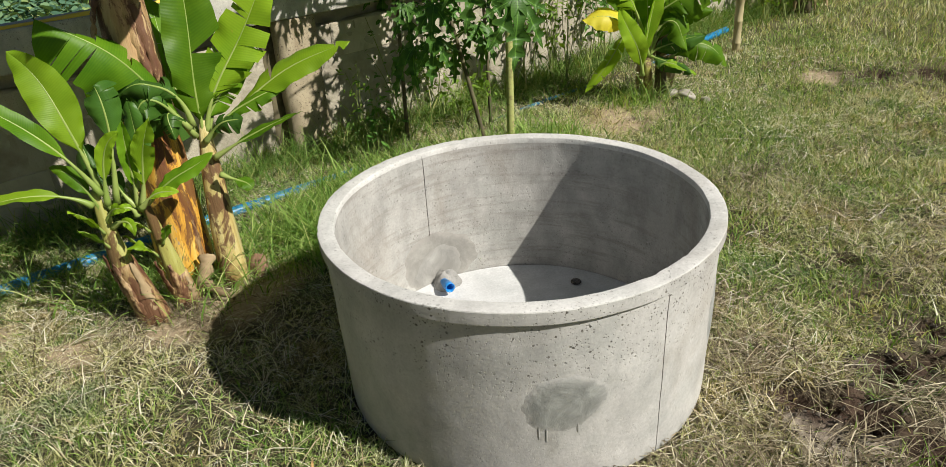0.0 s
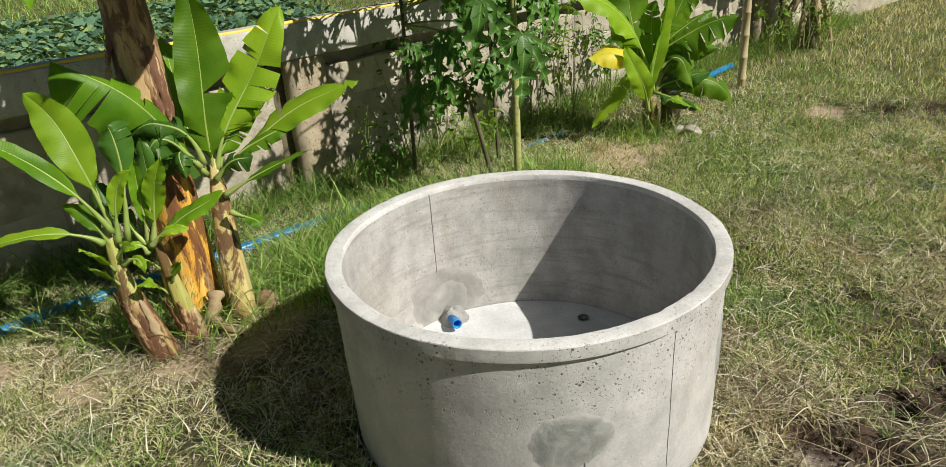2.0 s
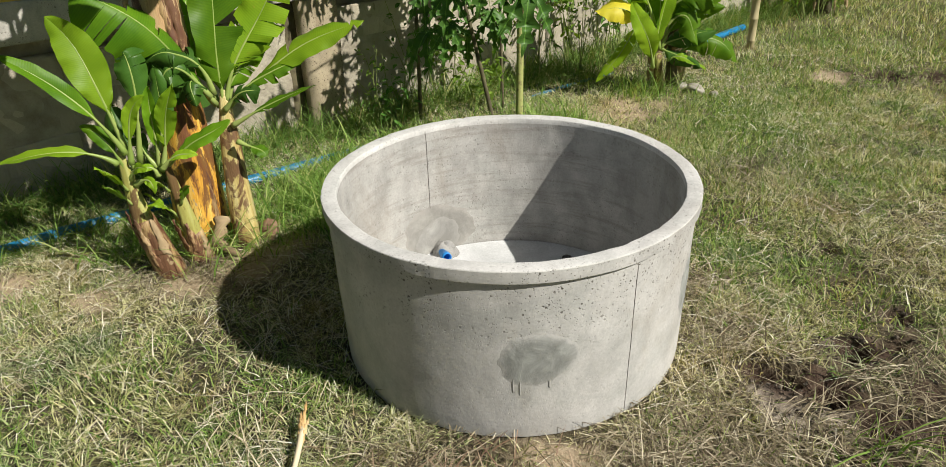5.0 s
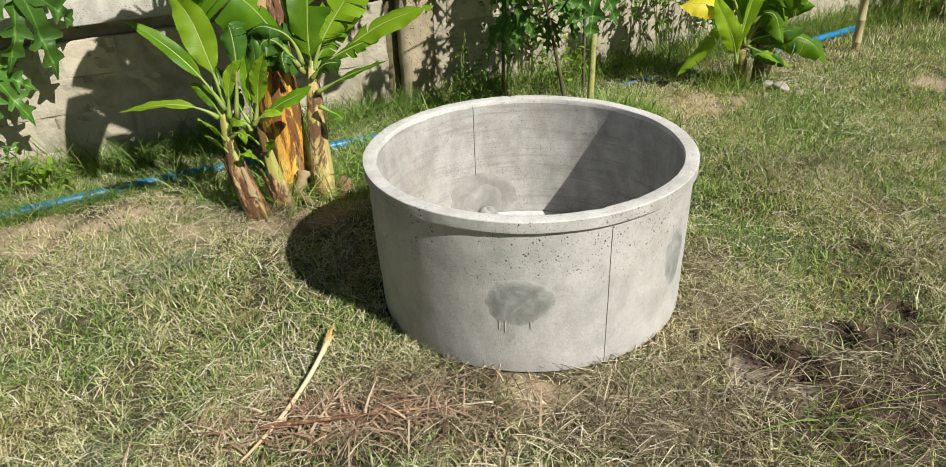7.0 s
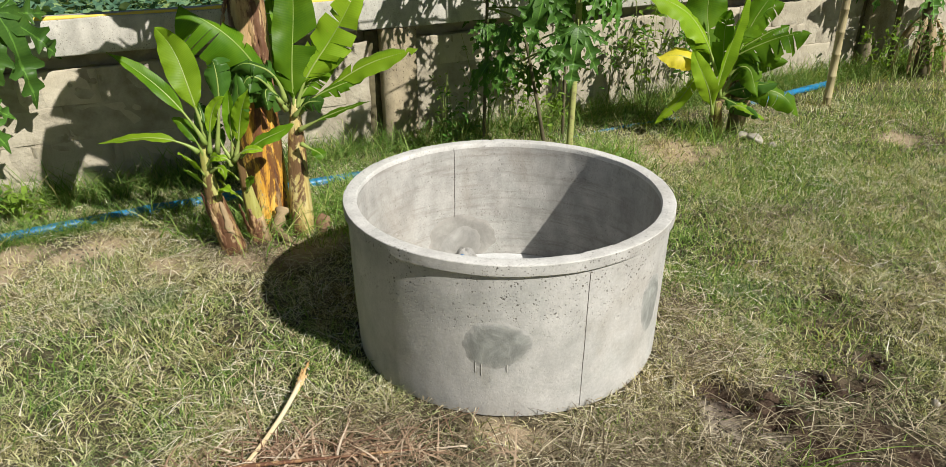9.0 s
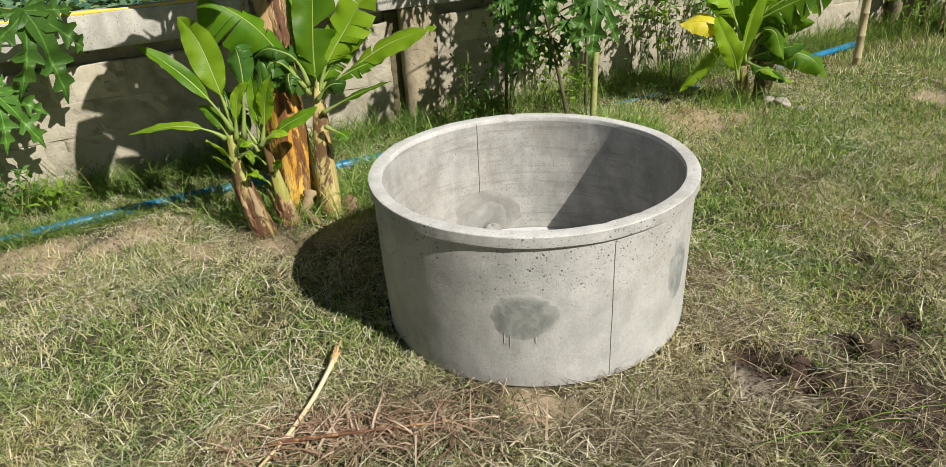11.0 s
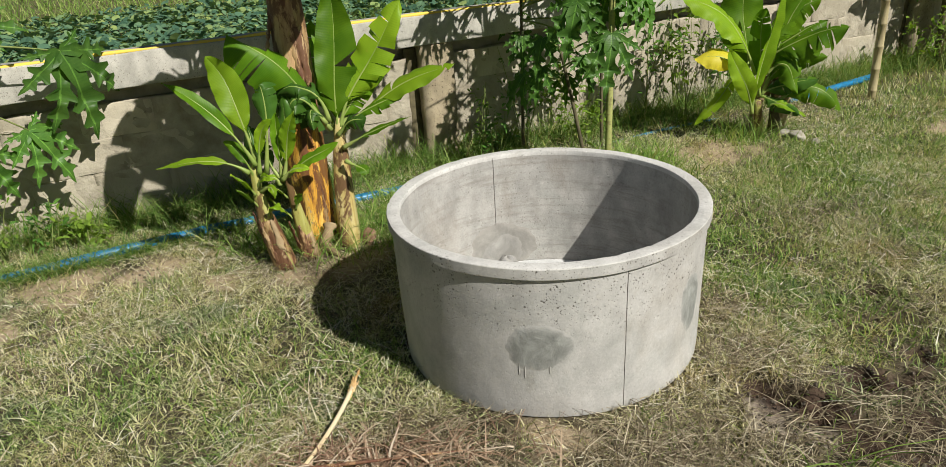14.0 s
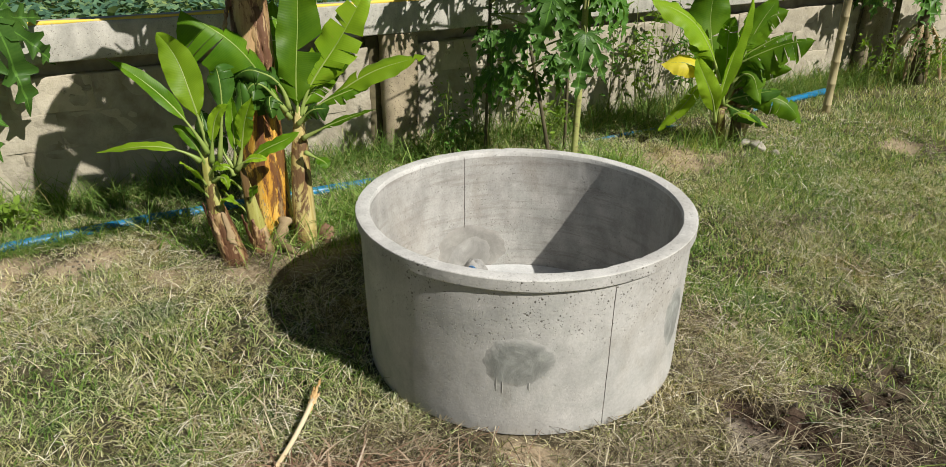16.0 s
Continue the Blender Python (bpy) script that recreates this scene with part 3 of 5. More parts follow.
def ring_tank():
    tank = thing("concrete_ring_tank", "round open concrete ring tank with patched holes, standing on mown grass", "tank")
    ring_shell(tank)
    # floor slab
    V, F = [(0, 0, 0.034)], []
    n, rings = 72, 8
    for i in range(1, rings + 1):
        for j in range(n):
            a = 2 * math.pi * j / n
            r = 0.548 * i / rings
            z = 0.034 + 0.003 * noise.noise(Vector((r * math.cos(a) * 6, r * math.sin(a) * 6, 1))) + (0.010 if i == rings else 0)
            V.append((r * math.cos(a), r * math.sin(a), z))
    F += [(0, 1 + j, 1 + (j + 1) % n) for j in range(n)]
    for i in range(rings - 1):
        for j in range(n):
            a, b = 1 + i * n + j, 1 + i * n + (j + 1) % n
            F.append((a, a + n, b + n, b))
    mesh_ob("floor_slab", V, F, SLAB, tank, "smooth pale cement floor")
    # seam lines of the mould
    for name, a, r, z0, z1, s in (("outer_seam", SEAM_OUT, 0.5738, 0.012, 0.530, 1), ("inner_seam", SEAM_IN, 0.5522, 0.20, 0.566, -1)):
        pts = []
        for i in range(24):
            z = z0 + (z1 - z0) * i / 23
            rr = r + (0.012 * z / 0.54 if s > 0 else 0)
            aa = a + 0.0022 * noise.noise(Vector((z * 26, s, 3)))
            pts.append((rr * math.cos(aa), rr * math.sin(aa), z))
        tube(name, pts, [0.0010 + 0.0016 * max(-0.5, noise.noise(Vector((i * 0.9, s, 0)))) for i in range(24)], SEAM, tank, "dark mould seam", seg=6)
    curved_patch("mortar_patch", tank, radians(-84.0), 0.285, 0.098, 0.080, 0, False, 3, "dark grey trowelled mortar patch", PATCH)
    curved_patch("mortar_patch", tank, radians(-23.5), 0.30, 0.060, 0.105, 0, False, 8, "dark grey trowelled mortar patch", PATCH)
    for k, (off, low, tall) in enumerate(((-0.068, 0.204, 0.026), (-0.048, 0.196, 0.028), (0.034, 0.204, 0.018))):
        curved_patch("mortar_run", tank, radians(-84.0) + off / 0.58, low, 0.0018 + 0.0005 * k, tall, 0, False, 50 + k, "thin grey run of mortar" if k == 0 else "", RUN, 0.0010)
    curved_patch("mortar_smear", tank, radians(121.5), 0.13, 0.150, 0.105, R_IN, True, 5, "grey mortar smear round the inlet", SMEAR, 0.0012)
    curved_patch("pale_smear", tank, radians(121.5), 0.105, 0.090, 0.075, R_IN - 0.0022, True, 6, "pale mortar rubbed round the inlet", LIGHT_SMEAR, 0.0015)
    # cement mound round the inlet
    c = np.array([-0.262, 0.448, 0.0])
    V, F = [], []
    nr, na = 10, 36
    for i in range(nr + 1):
        e = i / nr * math.pi / 2
        for j in range(na):
            a = 2 * math.pi * j / na
            k = 1 + 0.10 * math.sin(3 * a + 1) + 0.08 * noise.noise(Vector((math.cos(a) * 2, math.sin(a) * 2, i * 0.3)))
            V.append(c + np.array([0.056 * k * math.cos(e) ** 0.8 * math.cos(a), 0.050 * k * math.cos(e) ** 0.8 * math.sin(a), 0.03 + 0.062 * k * math.sin(e) ** 1.2]))
    F = [(i * na + j, i * na + (j + 1) % na, (i + 1) * na + (j + 1) % na, (i + 1) * na + j) for i in range(nr) for j in range(na)]
    mesh_ob("cement_mound", V, F, MOUND, tank, "pale cement lump holding the inlet pipe")
    # inlet pipe stub with an open mouth
    d = unit(np.array([0.35, -0.85, 0.10]))
    p0 = np.array([-0.272, 0.425, 0.066])
    prof = [(0.0, 0.0155), (0.040, 0.0155), (0.041, 0.0190), (0.074, 0.0190), (0.075, 0.0182), (0.075, 0.0155), (0.046, 0.0145), (0.036, 0.001)]
    V, F = tube_data([p0 + d * (s + 1e-4 * i) for i, (s, _) in enumerate(prof)], 1.0, 24, cap=False)
    a = unit(np.cross(d, (0, 0, 1.0)))
    b = np.cross(d, a)
    V = [p0 + d * s + r * (math.cos(t) * a + math.sin(t) * b) for s, r in prof for t in np.linspace(0, 2 * math.pi, 24, endpoint=False)]
    mesh_ob("inlet_pipe", V, F, BLUE_NEW, tank, "short blue plastic inlet pipe")
    # drain in the floor
    V = [(0.235 + r * math.cos(t), 0.40 + r * math.sin(t), 0.0365 + z) for r, z in ((0.020, 0), (0.019, 0.006), (0.013, 0.006), (0.012, 0.001), (0.001, 0.001)) for t in np.linspace(0, 2 * math.pi, 20, endpoint=False)]
    F = [(i * 20 + j, i * 20 + (j + 1) % 20, (i + 1) * 20 + (j + 1) % 20, (i + 1) * 20 + j) for i in range(4) for j in range(20)]
    mesh_ob("drain", V, F, SEAM, tank, "small dark drain hole")
    return tank


ring_tank()


# ---- the boundary wall: posts, laid blocks, cast top beam ----
wall_m = Matrix.Translation(WALL_O) @ Matrix.Rotation(WALL_A, 4, "Z")
U0, U1 = -4.0, 14.0
POSTS = (2.16, 6.95, 11.75)
wall = thing("wall_boundary", "low weathered concrete block boundary wall with cast posts and top beam", "wall")
wall.matrix_world = wall_m
tagged(wall, kind="structure")
V, F = box_data(U0, U1, 0.165, 0.195, -0.25, 0.800)
mesh_ob("back_face", V, F, MORTAR, wall, "rough mortar behind the infill", smooth=False)
edges = [U0] + list(POSTS) + [U1]
for k in range(len(edges) - 1):
    a, b = edges[k] + (0.105 if k else 0), edges[k + 1] - (0.195 if k + 1 < len(edges) - 1 else 0)
    worn_box("infill", a, b, 0.0875, 0.163, -0.2, 0.700, MORTAR, wall, 0.06, 0.012, 0.012, 60 + k, "rough mortar infill between the blocks")
worn_box("top_beam", U0, U1, 0.0, 0.20, 0.785, 0.972, BEAM, wall, 0.16, 0.003, 0.008, 4, "cast concrete top beam")
V, F = tube_data([(u, 0.022, 0.9765 + 0.0015 * math.sin(u * 7)) for u in np.linspace(U0, 7, 90)], [0.010 + 0.003 * math.sin(i * 1.7) for i in range(90)], 6)
mesh_ob("yellow_line", V, F, YELLOW, wall, "faded yellow line along the beam's edge")
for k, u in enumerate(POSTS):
    # dark strip added where the slot beside the post only lies in shade
    worn_box("board", u - 0.20, u - 0.108, 0.110, 0.130, -0.2, 0.76, TWIG, wall, 0.06, 0.004, 0.004, 70 + k, "dark strip standing in for shade in the slot beside a post" if k == 0 else "")
    worn_box("post", u - 0.11, u + 0.11, 0.006, 0.16, -0.2, 0.784, POST, wall, 0.06, 0.007, 0.012, 20 + k, "cast concrete post" if k == 0 else "")

r = np.random.default_rng(35)
for k in range(16):                      # mortar squeezed out of a bed joint
    bm = bmesh.new()
    bmesh.ops.create_icosphere(bm, subdivisions=2, radius=1)
    size = (r.uniform(0.012, 0.040), r.uniform(0.010, 0.018), r.uniform(0.006, 0.014))
    at = Vector((r.uniform(-0.45, 0.42), 0.088, 0.612 + r.normal(0, 0.012)))
    for v in bm.verts:
        f = 1 + 0.5 * noise.noise(v.co * 1.6 + Vector((k, 0, 0)))
        v.co = at + Vector((v.co.x * size[0], v.co.y * size[1], v.co.z * size[2])) * f
    part("mortar_lump", bm, MORTAR, wall, "rough mortar squeezed from a joint" if k == 0 else "")

# ---- blue pipe along the foot of the wall ----
pipe = thing("water_pipe", "blue plastic water pipe lying along the wall's foot", "pipe")


def wall_pt(u, n, z):
    p = np.array([WALL_O.x, WALL_O.y]) + u * WU + n * WN
    return np.array([p[0], p[1], z])


pts = [wall_pt(u, n, z) for u, n, z in ((-1.2, -0.53, 0.022), (-0.46, -0.49, 0.022), (0.05, -0.45, 0.026), (0.52, -0.41, 0.020), (1.1, -0.40, 0.010), (1.7, -0.41, 0.008), (2.9, -0.34, -0.05),
                                      (3.8, -0.34, -0.01), (4.6, -0.36, -0.03), (5.55, -0.28, 0.022), (6.0, -0.26, 0.040))]
fine = []
for i in range(len(pts) - 1):
    for s in range(8):
        fine.append(pts[i] * (1 - s / 8) + pts[i + 1] * s / 8)
fine.append(pts[-1])
fine = np.array(fine)
for _ in range(4):
    fine[1:-1] = (fine[:-2] + 2 * fine[1:-1] + fine[2:]) / 4
tube("pipe_run", fine, 0.027, BLUE, pipe, seg=14)
for i in (24,):
    d = unit(fine[i + 1] - fine[i])
    tube("coupling", [fine[i] - d * 0.05, fine[i] + d * 0.05], 0.031, BLUE, pipe, seg=14)


# ---- banana plants ----
def banana_leaf(parent, p0, p1, p2, half, face, material=BANANA, tears=0, fold=0.35, droop=0.15, petiole=0.12, seed=0, name="leaf", label="", gap=0.26, rib=0.0065):
    """A blade on a curved midrib, folded along it, torn across into strips where wind has had it."""
    r = np.random.default_rng(seed + 100)
    N = 60
    C = bez(p0, p1, p2, N)
    T = unit(np.gradient(C, axis=0))
    face = np.array(face, float)
    S = unit(np.cross(T, face))
    Nn = np.cross(S, T)
    s_all = np.linspace(0, 1, N)
    C = C + S * (0.10 * half * np.sin(s_all * 7 + seed))[:, None] + Nn * (0.12 * half * np.sin(s_all * 9 + 2 * seed))[:, None] * s_all[:, None]
    tw = (0.45 * np.sin(s_all * 4.5 + seed * 1.7) * s_all)[:, None]
    S, Nn = S * np.cos(tw) + Nn * np.sin(tw), Nn * np.cos(tw) - S * np.sin(tw)

    def at(arr, s):
        return np.stack([np.interp(s, s_all, arr[:, k]) for k in range(3)], -1)

    V, F, UV = [], [], []
    K = 5
    for side in (-1, 1):
        cuts = [petiole] + sorted(r.uniform(petiole + 0.06, 0.95, tears)) + [1.0]
        for a, b in zip(cuts[:-1], cuts[1:]):
            if b - a < 0.012:
                continue
            m = max(3, int((b - a) * 34))
            mid = (a + b) / 2
            g = gap * r.uniform(0.15, 1.0) ** 1.5 if tears else 0
            dr = droop * (r.uniform(0.6, 2.2) if tears else 1)
            sweep = 0.09
            start = len(V)
            ss = np.linspace(a, b, m + 1)
            for s in ss:
                for k in range(K + 1):
                    qk = k / K
                    s2 = mid + (s - mid) * (1 - g * qk) + sweep * qk * (1 - s)
                    s2 = min(max(s2, 0), 1)
                    f = (s - petiole) / (1 - petiole)
                    w = half * 1.06 * max(math.sin(math.pi * min(max(f, 0.0), 1.0) ** 0.86), 0.0) ** 0.62
                    c, sd, nn = at(C, s2), at(S, s2), at(Nn, s2)
                    rip = (0.06 * half * math.sin(s * 47 + seed) + 0.11 * half * math.sin(s * 19 + 2 * side + seed)) * qk * qk
                    V.append(c + side * sd * w * qk * math.cos(fold) + nn * (w * qk * math.sin(fold) - dr * w * qk * qk + rip))
                    UV.append((s, 0.5 + side * qk * 0.5))
            for i in range(m):
                for k in range(K):
                    v = start + i * (K + 1) + k
                    fc = (v, v + 1, v + K + 2, v + K + 1)
                    F.append(fc if side < 0 else fc[::-1])
    blade = mesh_ob(name, V, F, material, parent, label, uv=UV)
    Vr, Fr = tube_data(C[::3] - Nn[::3] * 0.002, rib * (0.22 + 0.9 * (1 - s_all[::3]) + 1.0 * np.clip(1 - s_all[::3] / 0.25, 0, 1)), 8)
    mesh_ob("midrib", Vr, Fr, BAMBOO if material is BANANA_DRY else RIB, blade)
    return blade


def crown(parent, at, count, length, half, seed, material=BANANA, lift=(0.35, 1.1), tears=6):
    """The spray of leaves at the top of a tall stem."""
    r = np.random.default_rng(seed)
    at = np.array(at, float)
    for i in range(count):
        a = 2 * math.pi * (i + r.uniform(-0.3, 0.3)) / count
        L = length * r.uniform(0.8, 1.15)
        el = r.uniform(*lift)
        out = np.array([math.cos(a), math.sin(a), 0])
        mid = at + out * L * 0.45 * math.cos(el) + np.array([0, 0, L * 0.62 * math.sin(el)])
        tip = at + out * L * (0.45 + 0.5 * math.cos(el)) + np.array([0, 0, L * (0.75 * math.sin(el) - 0.08)])
        banana_leaf(parent, at, mid, tip, half * r.uniform(0.85, 1.1), np.array([0, 0, 1.0]) + 0.15 * out, material, tears, seed=seed * 31 + i)


# old tall stem with peeling brown sheaths
b1 = thing("banana_plant", "tall banana plant with a brown and yellow peeling trunk", "banana plant", group="banana plants")
pts = bez((-1.345, 0.70, -0.02), (-1.35, 0.71, 0.5), (-1.362, 0.75, 0.78), 12)
tube("trunk", pts, np.linspace(0.105, 0.088, 12), TRUNK, b1, "yellow and brown streaked false stem", 28, 0.035, 4, lobes=4)
pts = bez((-1.360, 0.748, 0.76), (-1.357, 0.765, 1.2), (-1.40, 0.80, 1.85), 14)
tube("upper_trunk", pts, np.r_[0.082, 0.094, np.linspace(0.092, 0.062, 12)], TRUNK_UP, b1, "dry pale brown upper sheaths", 28, 0.04, 6, lobes=3)


def sheath(parent, p0, p1, p2, width, face, seed, material=TRUNK_UP, label=""):
    """A curling dry strip of leaf sheath that hangs off the trunk."""
    C = bez(p0, p1, p2, 16)
    T = unit(np.gradient(C, axis=0))
    S = unit(np.cross(T, np.array(face, float)))
    N = np.cross(S, T)
    V, F = [], []
    for i in range(16):
        w = width * (1 - 0.75 * (i / 15) ** 2) * (0.9 + 0.2 * math.sin(i * 1.3 + seed))
        for k in range(7):
            q = k / 3 - 1
            V.append(C[i] + S[i] * w * q - N[i] * w * 0.55 * q * q + N[i] * 0.004 * math.sin(i * 2.1 + k + seed))
    for i in range(15):
        for k in range(6):
            v = i * 7 + k
            F.append((v, v + 1, v + 8, v + 7))
    ob = mesh_ob("sheath" if len(label) or width > 0.0195 else "shred", V, F, material, parent, label)
    so = ob.modifiers.new("thick", "SOLIDIFY")
    so.thickness = min(0.004, width * 0.12)
    return ob


sheath(b1, (-1.425, 0.72, 1.22), (-1.445, 0.70, 1.08), (-1.47, 0.68, 0.97), 0.03, (-0.8, -0.6, 0.1), 1, label="dry brown curling leaf sheath")
sheath(b1, (-1.33, 0.69, 1.30), (-1.32, 0.68, 1.05), (-1.28, 0.67, 0.86), 0.045, (0.2, -1, 0.1), 2)
sheath(b1, (-1.28, 0.70, 1.12), (-1.255, 0.69, 0.9), (-1.24, 0.70, 0.70), 0.03, (0.7, -0.7, 0), 3)
TOP = wall_pt(1.0, -0.92, 1.68)
for k, (u, n, z, half) in enumerate(((0.94, -1.62, 1.62, 0.20), (1.26, -1.60, 1.66, 0.19), (1.50, -1.15, 1.62, 0.18), (1.68, -0.80, 1.66, 0.17), (0.80, -0.42, 1.78, 0.19), (1.20, -0.25, 1.95, 0.17),
                                     (0.98, -0.95, 2.60, 0.16), (0.72, -1.22, 1.66, 0.14), (2.05, -1.00, 1.72, 0.19), (1.90, -0.55, 1.75, 0.17), (2.20, -1.38, 1.62, 0.18))):
    tip = wall_pt(u, n, z)
    banana_leaf(b1, TOP, (TOP + tip) / 2 + np.array([0, 0, 0.10]), tip, half, np.array(to_sun) + np.array([0, 0, 0.4]), BANANA, 2, 0.12, 0.15, 0.08, 120 + k)

banana_leaf(b1, TOP, wall_pt(0.62, -1.12, 1.86), wall_pt(0.64, -1.62, 1.36), 0.11, np.array(to_sun) + np.array([0, 0, 0.3]), BANANA, 2, 0.1, 0.15, 0.08, 133)

# second stem: pale yellow-green, broad upright leaves
b2 = thing("banana_plant", "banana plant with a yellow-green stem and broad bright leaves", "banana plant", group="banana plants")
K2 = np.array([-1.165, 0.765, 0.56])
pts = bez((-1.145, 0.665, -0.02), (-1.165, 0.70, 0.3), K2 + (0, 0, 0.10), 12)
tube("stem", pts, np.r_[np.linspace(0.060, 0.043, 8), 0.040, 0.034, 0.025, 0.014], STEM, b2, "", 20, 0.06, 9, lobes=4)
banana_leaf(b2, (-1.176, 0.740, 0.584), (-1.140, 0.770, 0.801), (-1.159, 0.840, 1.360), 0.112, (0.55, -0.8, 0.2), BANANA, 1, 0.55, 0.2, 0.12, 2)
banana_leaf(b2, (-1.156, 0.750, 0.612), (-1.074, 0.790, 0.844), (-0.836, 0.950, 1.200), 0.098, (0.35, -0.75, 0.5), BANANA_YOUNG, 9, 0.35, 0.35, 0.22, 3)
banana_leaf(b2, (-1.146, 0.740, 0.601), (-0.911, 0.798, 0.808), (-0.569, 0.864, 0.915), 0.064, (-0.1, -0.55, 0.8), BANANA_YOUNG, 2, 0.2, 0.35, 0.2, 1)
banana_leaf(b2, (-1.128, 0.730, 0.613), (-0.995, 0.755, 0.752), (-0.826, 0.800, 0.757), 0.036, (-0.1, -0.5, 0.85), BANANA, 2, 0.2, 0.5, 0.2, 16)
banana_leaf(b2, (-1.174, 0.760, 0.596), (-1.155, 0.830, 0.735), (-0.979, 0.900, 0.832), 0.06, (0.3, -0.8, 0.4), BANANA, 4, 0.2, 0.5, 0.2, 5)
banana_leaf(b2, (-1.160, 0.720, 0.590), (-1.073, 0.690, 0.683), (-0.987, 0.700, 0.681), 0.042, (0.2, -0.8, 0.5), BANANA_SHADED, 3, 0.2, 0.6, 0.2, 14)
banana_leaf(b2, (-1.131, 0.700, 0.526), (-0.979, 0.690, 0.622), (-0.762, 0.720, 0.682), 0.024, (0.1, -0.5, 0.85), BANANA, 1, 0.2, 0.3, 0.25, 6)
banana_leaf(b2, (-1.106, 0.660, 0.474), (-1.004, 0.635, 0.440), (-0.983, 0.630, 0.419), 0.03, (0.1, -0.6, 0.8), BANANA, 0, 0.2, 0.3, 0.25, 7)
banana_leaf(b2, (-1.165, 0.680, 0.631), (-1.256, 0.570, 0.916), (-1.528, 0.500, 1.141), 0.120, (0.3, -0.55, 0.78), BANANA, 7, 0.1, 1.1, 0.10, 4)
banana_leaf(b2, (-1.170, 0.660, 0.671), (-1.209, 0.590, 0.966), (-1.365, 0.560, 0.821), 0.105, (0.1, -0.7, 0.7), BANANA_SHADED, 7, 0.1, 1.3, 0.2, 13)
banana_leaf(b2, (-1.167, 0.640, 0.671), (-1.280, 0.550, 0.906), (-1.336, 0.540, 0.722), 0.06, (0.0, -0.85, 0.5), BANANA_SHADED, 5, 0.15, 1.2, 0.2, 11)
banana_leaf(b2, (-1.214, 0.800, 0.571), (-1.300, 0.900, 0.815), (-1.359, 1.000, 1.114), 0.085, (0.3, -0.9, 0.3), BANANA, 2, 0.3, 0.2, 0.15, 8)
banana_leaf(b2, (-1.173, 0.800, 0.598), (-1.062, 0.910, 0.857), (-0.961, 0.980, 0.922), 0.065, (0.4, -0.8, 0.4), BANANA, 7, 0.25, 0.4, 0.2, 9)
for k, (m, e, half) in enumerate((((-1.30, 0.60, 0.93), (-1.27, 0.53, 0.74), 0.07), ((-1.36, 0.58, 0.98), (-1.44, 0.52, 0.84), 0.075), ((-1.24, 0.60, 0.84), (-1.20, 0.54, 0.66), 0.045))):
    banana_leaf(b2, (-1.185, 0.68, 0.64), m, e, half, (0.1, -0.8, 0.6), BANANA_SHADED, 6, 0.1, 1.3, 0.15, 140 + k)


# young shoots at the foot of the clump
b3 = thing("banana_shoot", "young banana shoot with a brown foot and light green leaves", "banana shoot", group="banana plants")
pts = bez((-1.385, 0.405, -0.02), (-1.41, 0.39, 0.15), (-1.43, 0.375, 0.27), 9)
tube("stem", pts, np.linspace(0.062, 0.043, 9), SUCKER, b3, "brown woody shoot foot", 18, 0.08, 2, lobes=3)
pts = bez((-1.428, 0.375, 0.235), (-1.45, 0.37, 0.38), (-1.445, 0.36, 0.56), 8)
tube("upper_stem", pts, np.linspace(0.042, 0.012, 8), SUCKER_TOP, b3, "", 16, 0.05, 3, lobes=3)
banana_leaf(b3, (-1.434, 0.370, 0.554), (-1.451, 0.382, 0.881), (-1.595, 0.385, 1.046), 0.072, (0.6, -0.78, 0.2), BANANA_YOUNG, 0, 0.35, 0.2, 0.2, 21)
banana_leaf(b3, (-1.418, 0.350, 0.548), (-1.463, 0.300, 0.777), (-1.746, 0.250, 0.962), 0.038, (0.25, -0.5, 0.83), BANANA, 0, 0.45, 0.15, 0.3, 22)
banana_leaf(b3, (-1.453, 0.340, 0.515), (-1.518, 0.285, 0.626), (-1.828, 0.170, 0.585), 0.03, (0.1, -0.55, 0.83), BANANA_YOUNG, 0, 0.3, 0.1, 0.3, 23)
banana_leaf(b3, (-1.396, 0.400, 0.490), (-1.339, 0.425, 0.911), (-1.373, 0.430, 0.908), 0.055, (0.2, -0.9, 0.35), BANANA_SHADED, 5, 0.3, 0.8, 0.25, 24)
banana_leaf(b3, (-1.413, 0.360, 0.502), (-1.401, 0.360, 0.707), (-1.300, 0.360, 0.770), 0.03, (0.3, -0.9, 0.2), BANANA_YOUNG, 0, 0.4, 0.2, 0.2, 25)
banana_leaf(b3, (-1.441, 0.360, 0.480), (-1.451, 0.335, 0.621), (-1.551, 0.330, 0.668), 0.03, (0.2, -0.8, 0.5), BANANA, 0, 0.3, 0.3, 0.25, 28)
banana_leaf(b3, (-1.430, 0.400, 0.467), (-1.474, 0.445, 0.617), (-1.510, 0.470, 0.703), 0.045, (0.1, -0.95, 0.2), BANANA_SHADED, 3, 0.3, 0.6, 0.2, 27)
banana_leaf(b3, (-1.432, 0.360, 0.443), (-1.389, 0.325, 0.514), (-1.332, 0.310, 0.505), 0.02, (0.0, -0.8, 0.5), BANANA_YOUNG, 0, 0.3, 0.3, 0.2, 26)
banana_leaf(b3, (-1.422, 0.360, 0.415), (-1.316, 0.325, 0.486), (-1.332, 0.310, 0.397), 0.018, (0.0, -0.9, 0.3), BANANA_YOUNG, 0, 0.3, 0.3, 0.15, 29)
b4 = thing("banana_shoot", "slim banana shoot with upright green leaves", "banana shoot", group="banana plants")
pts = bez((-1.285, 0.50, -0.02), (-1.30, 0.46, 0.2), (-1.325, 0.43, 0.52), 20)
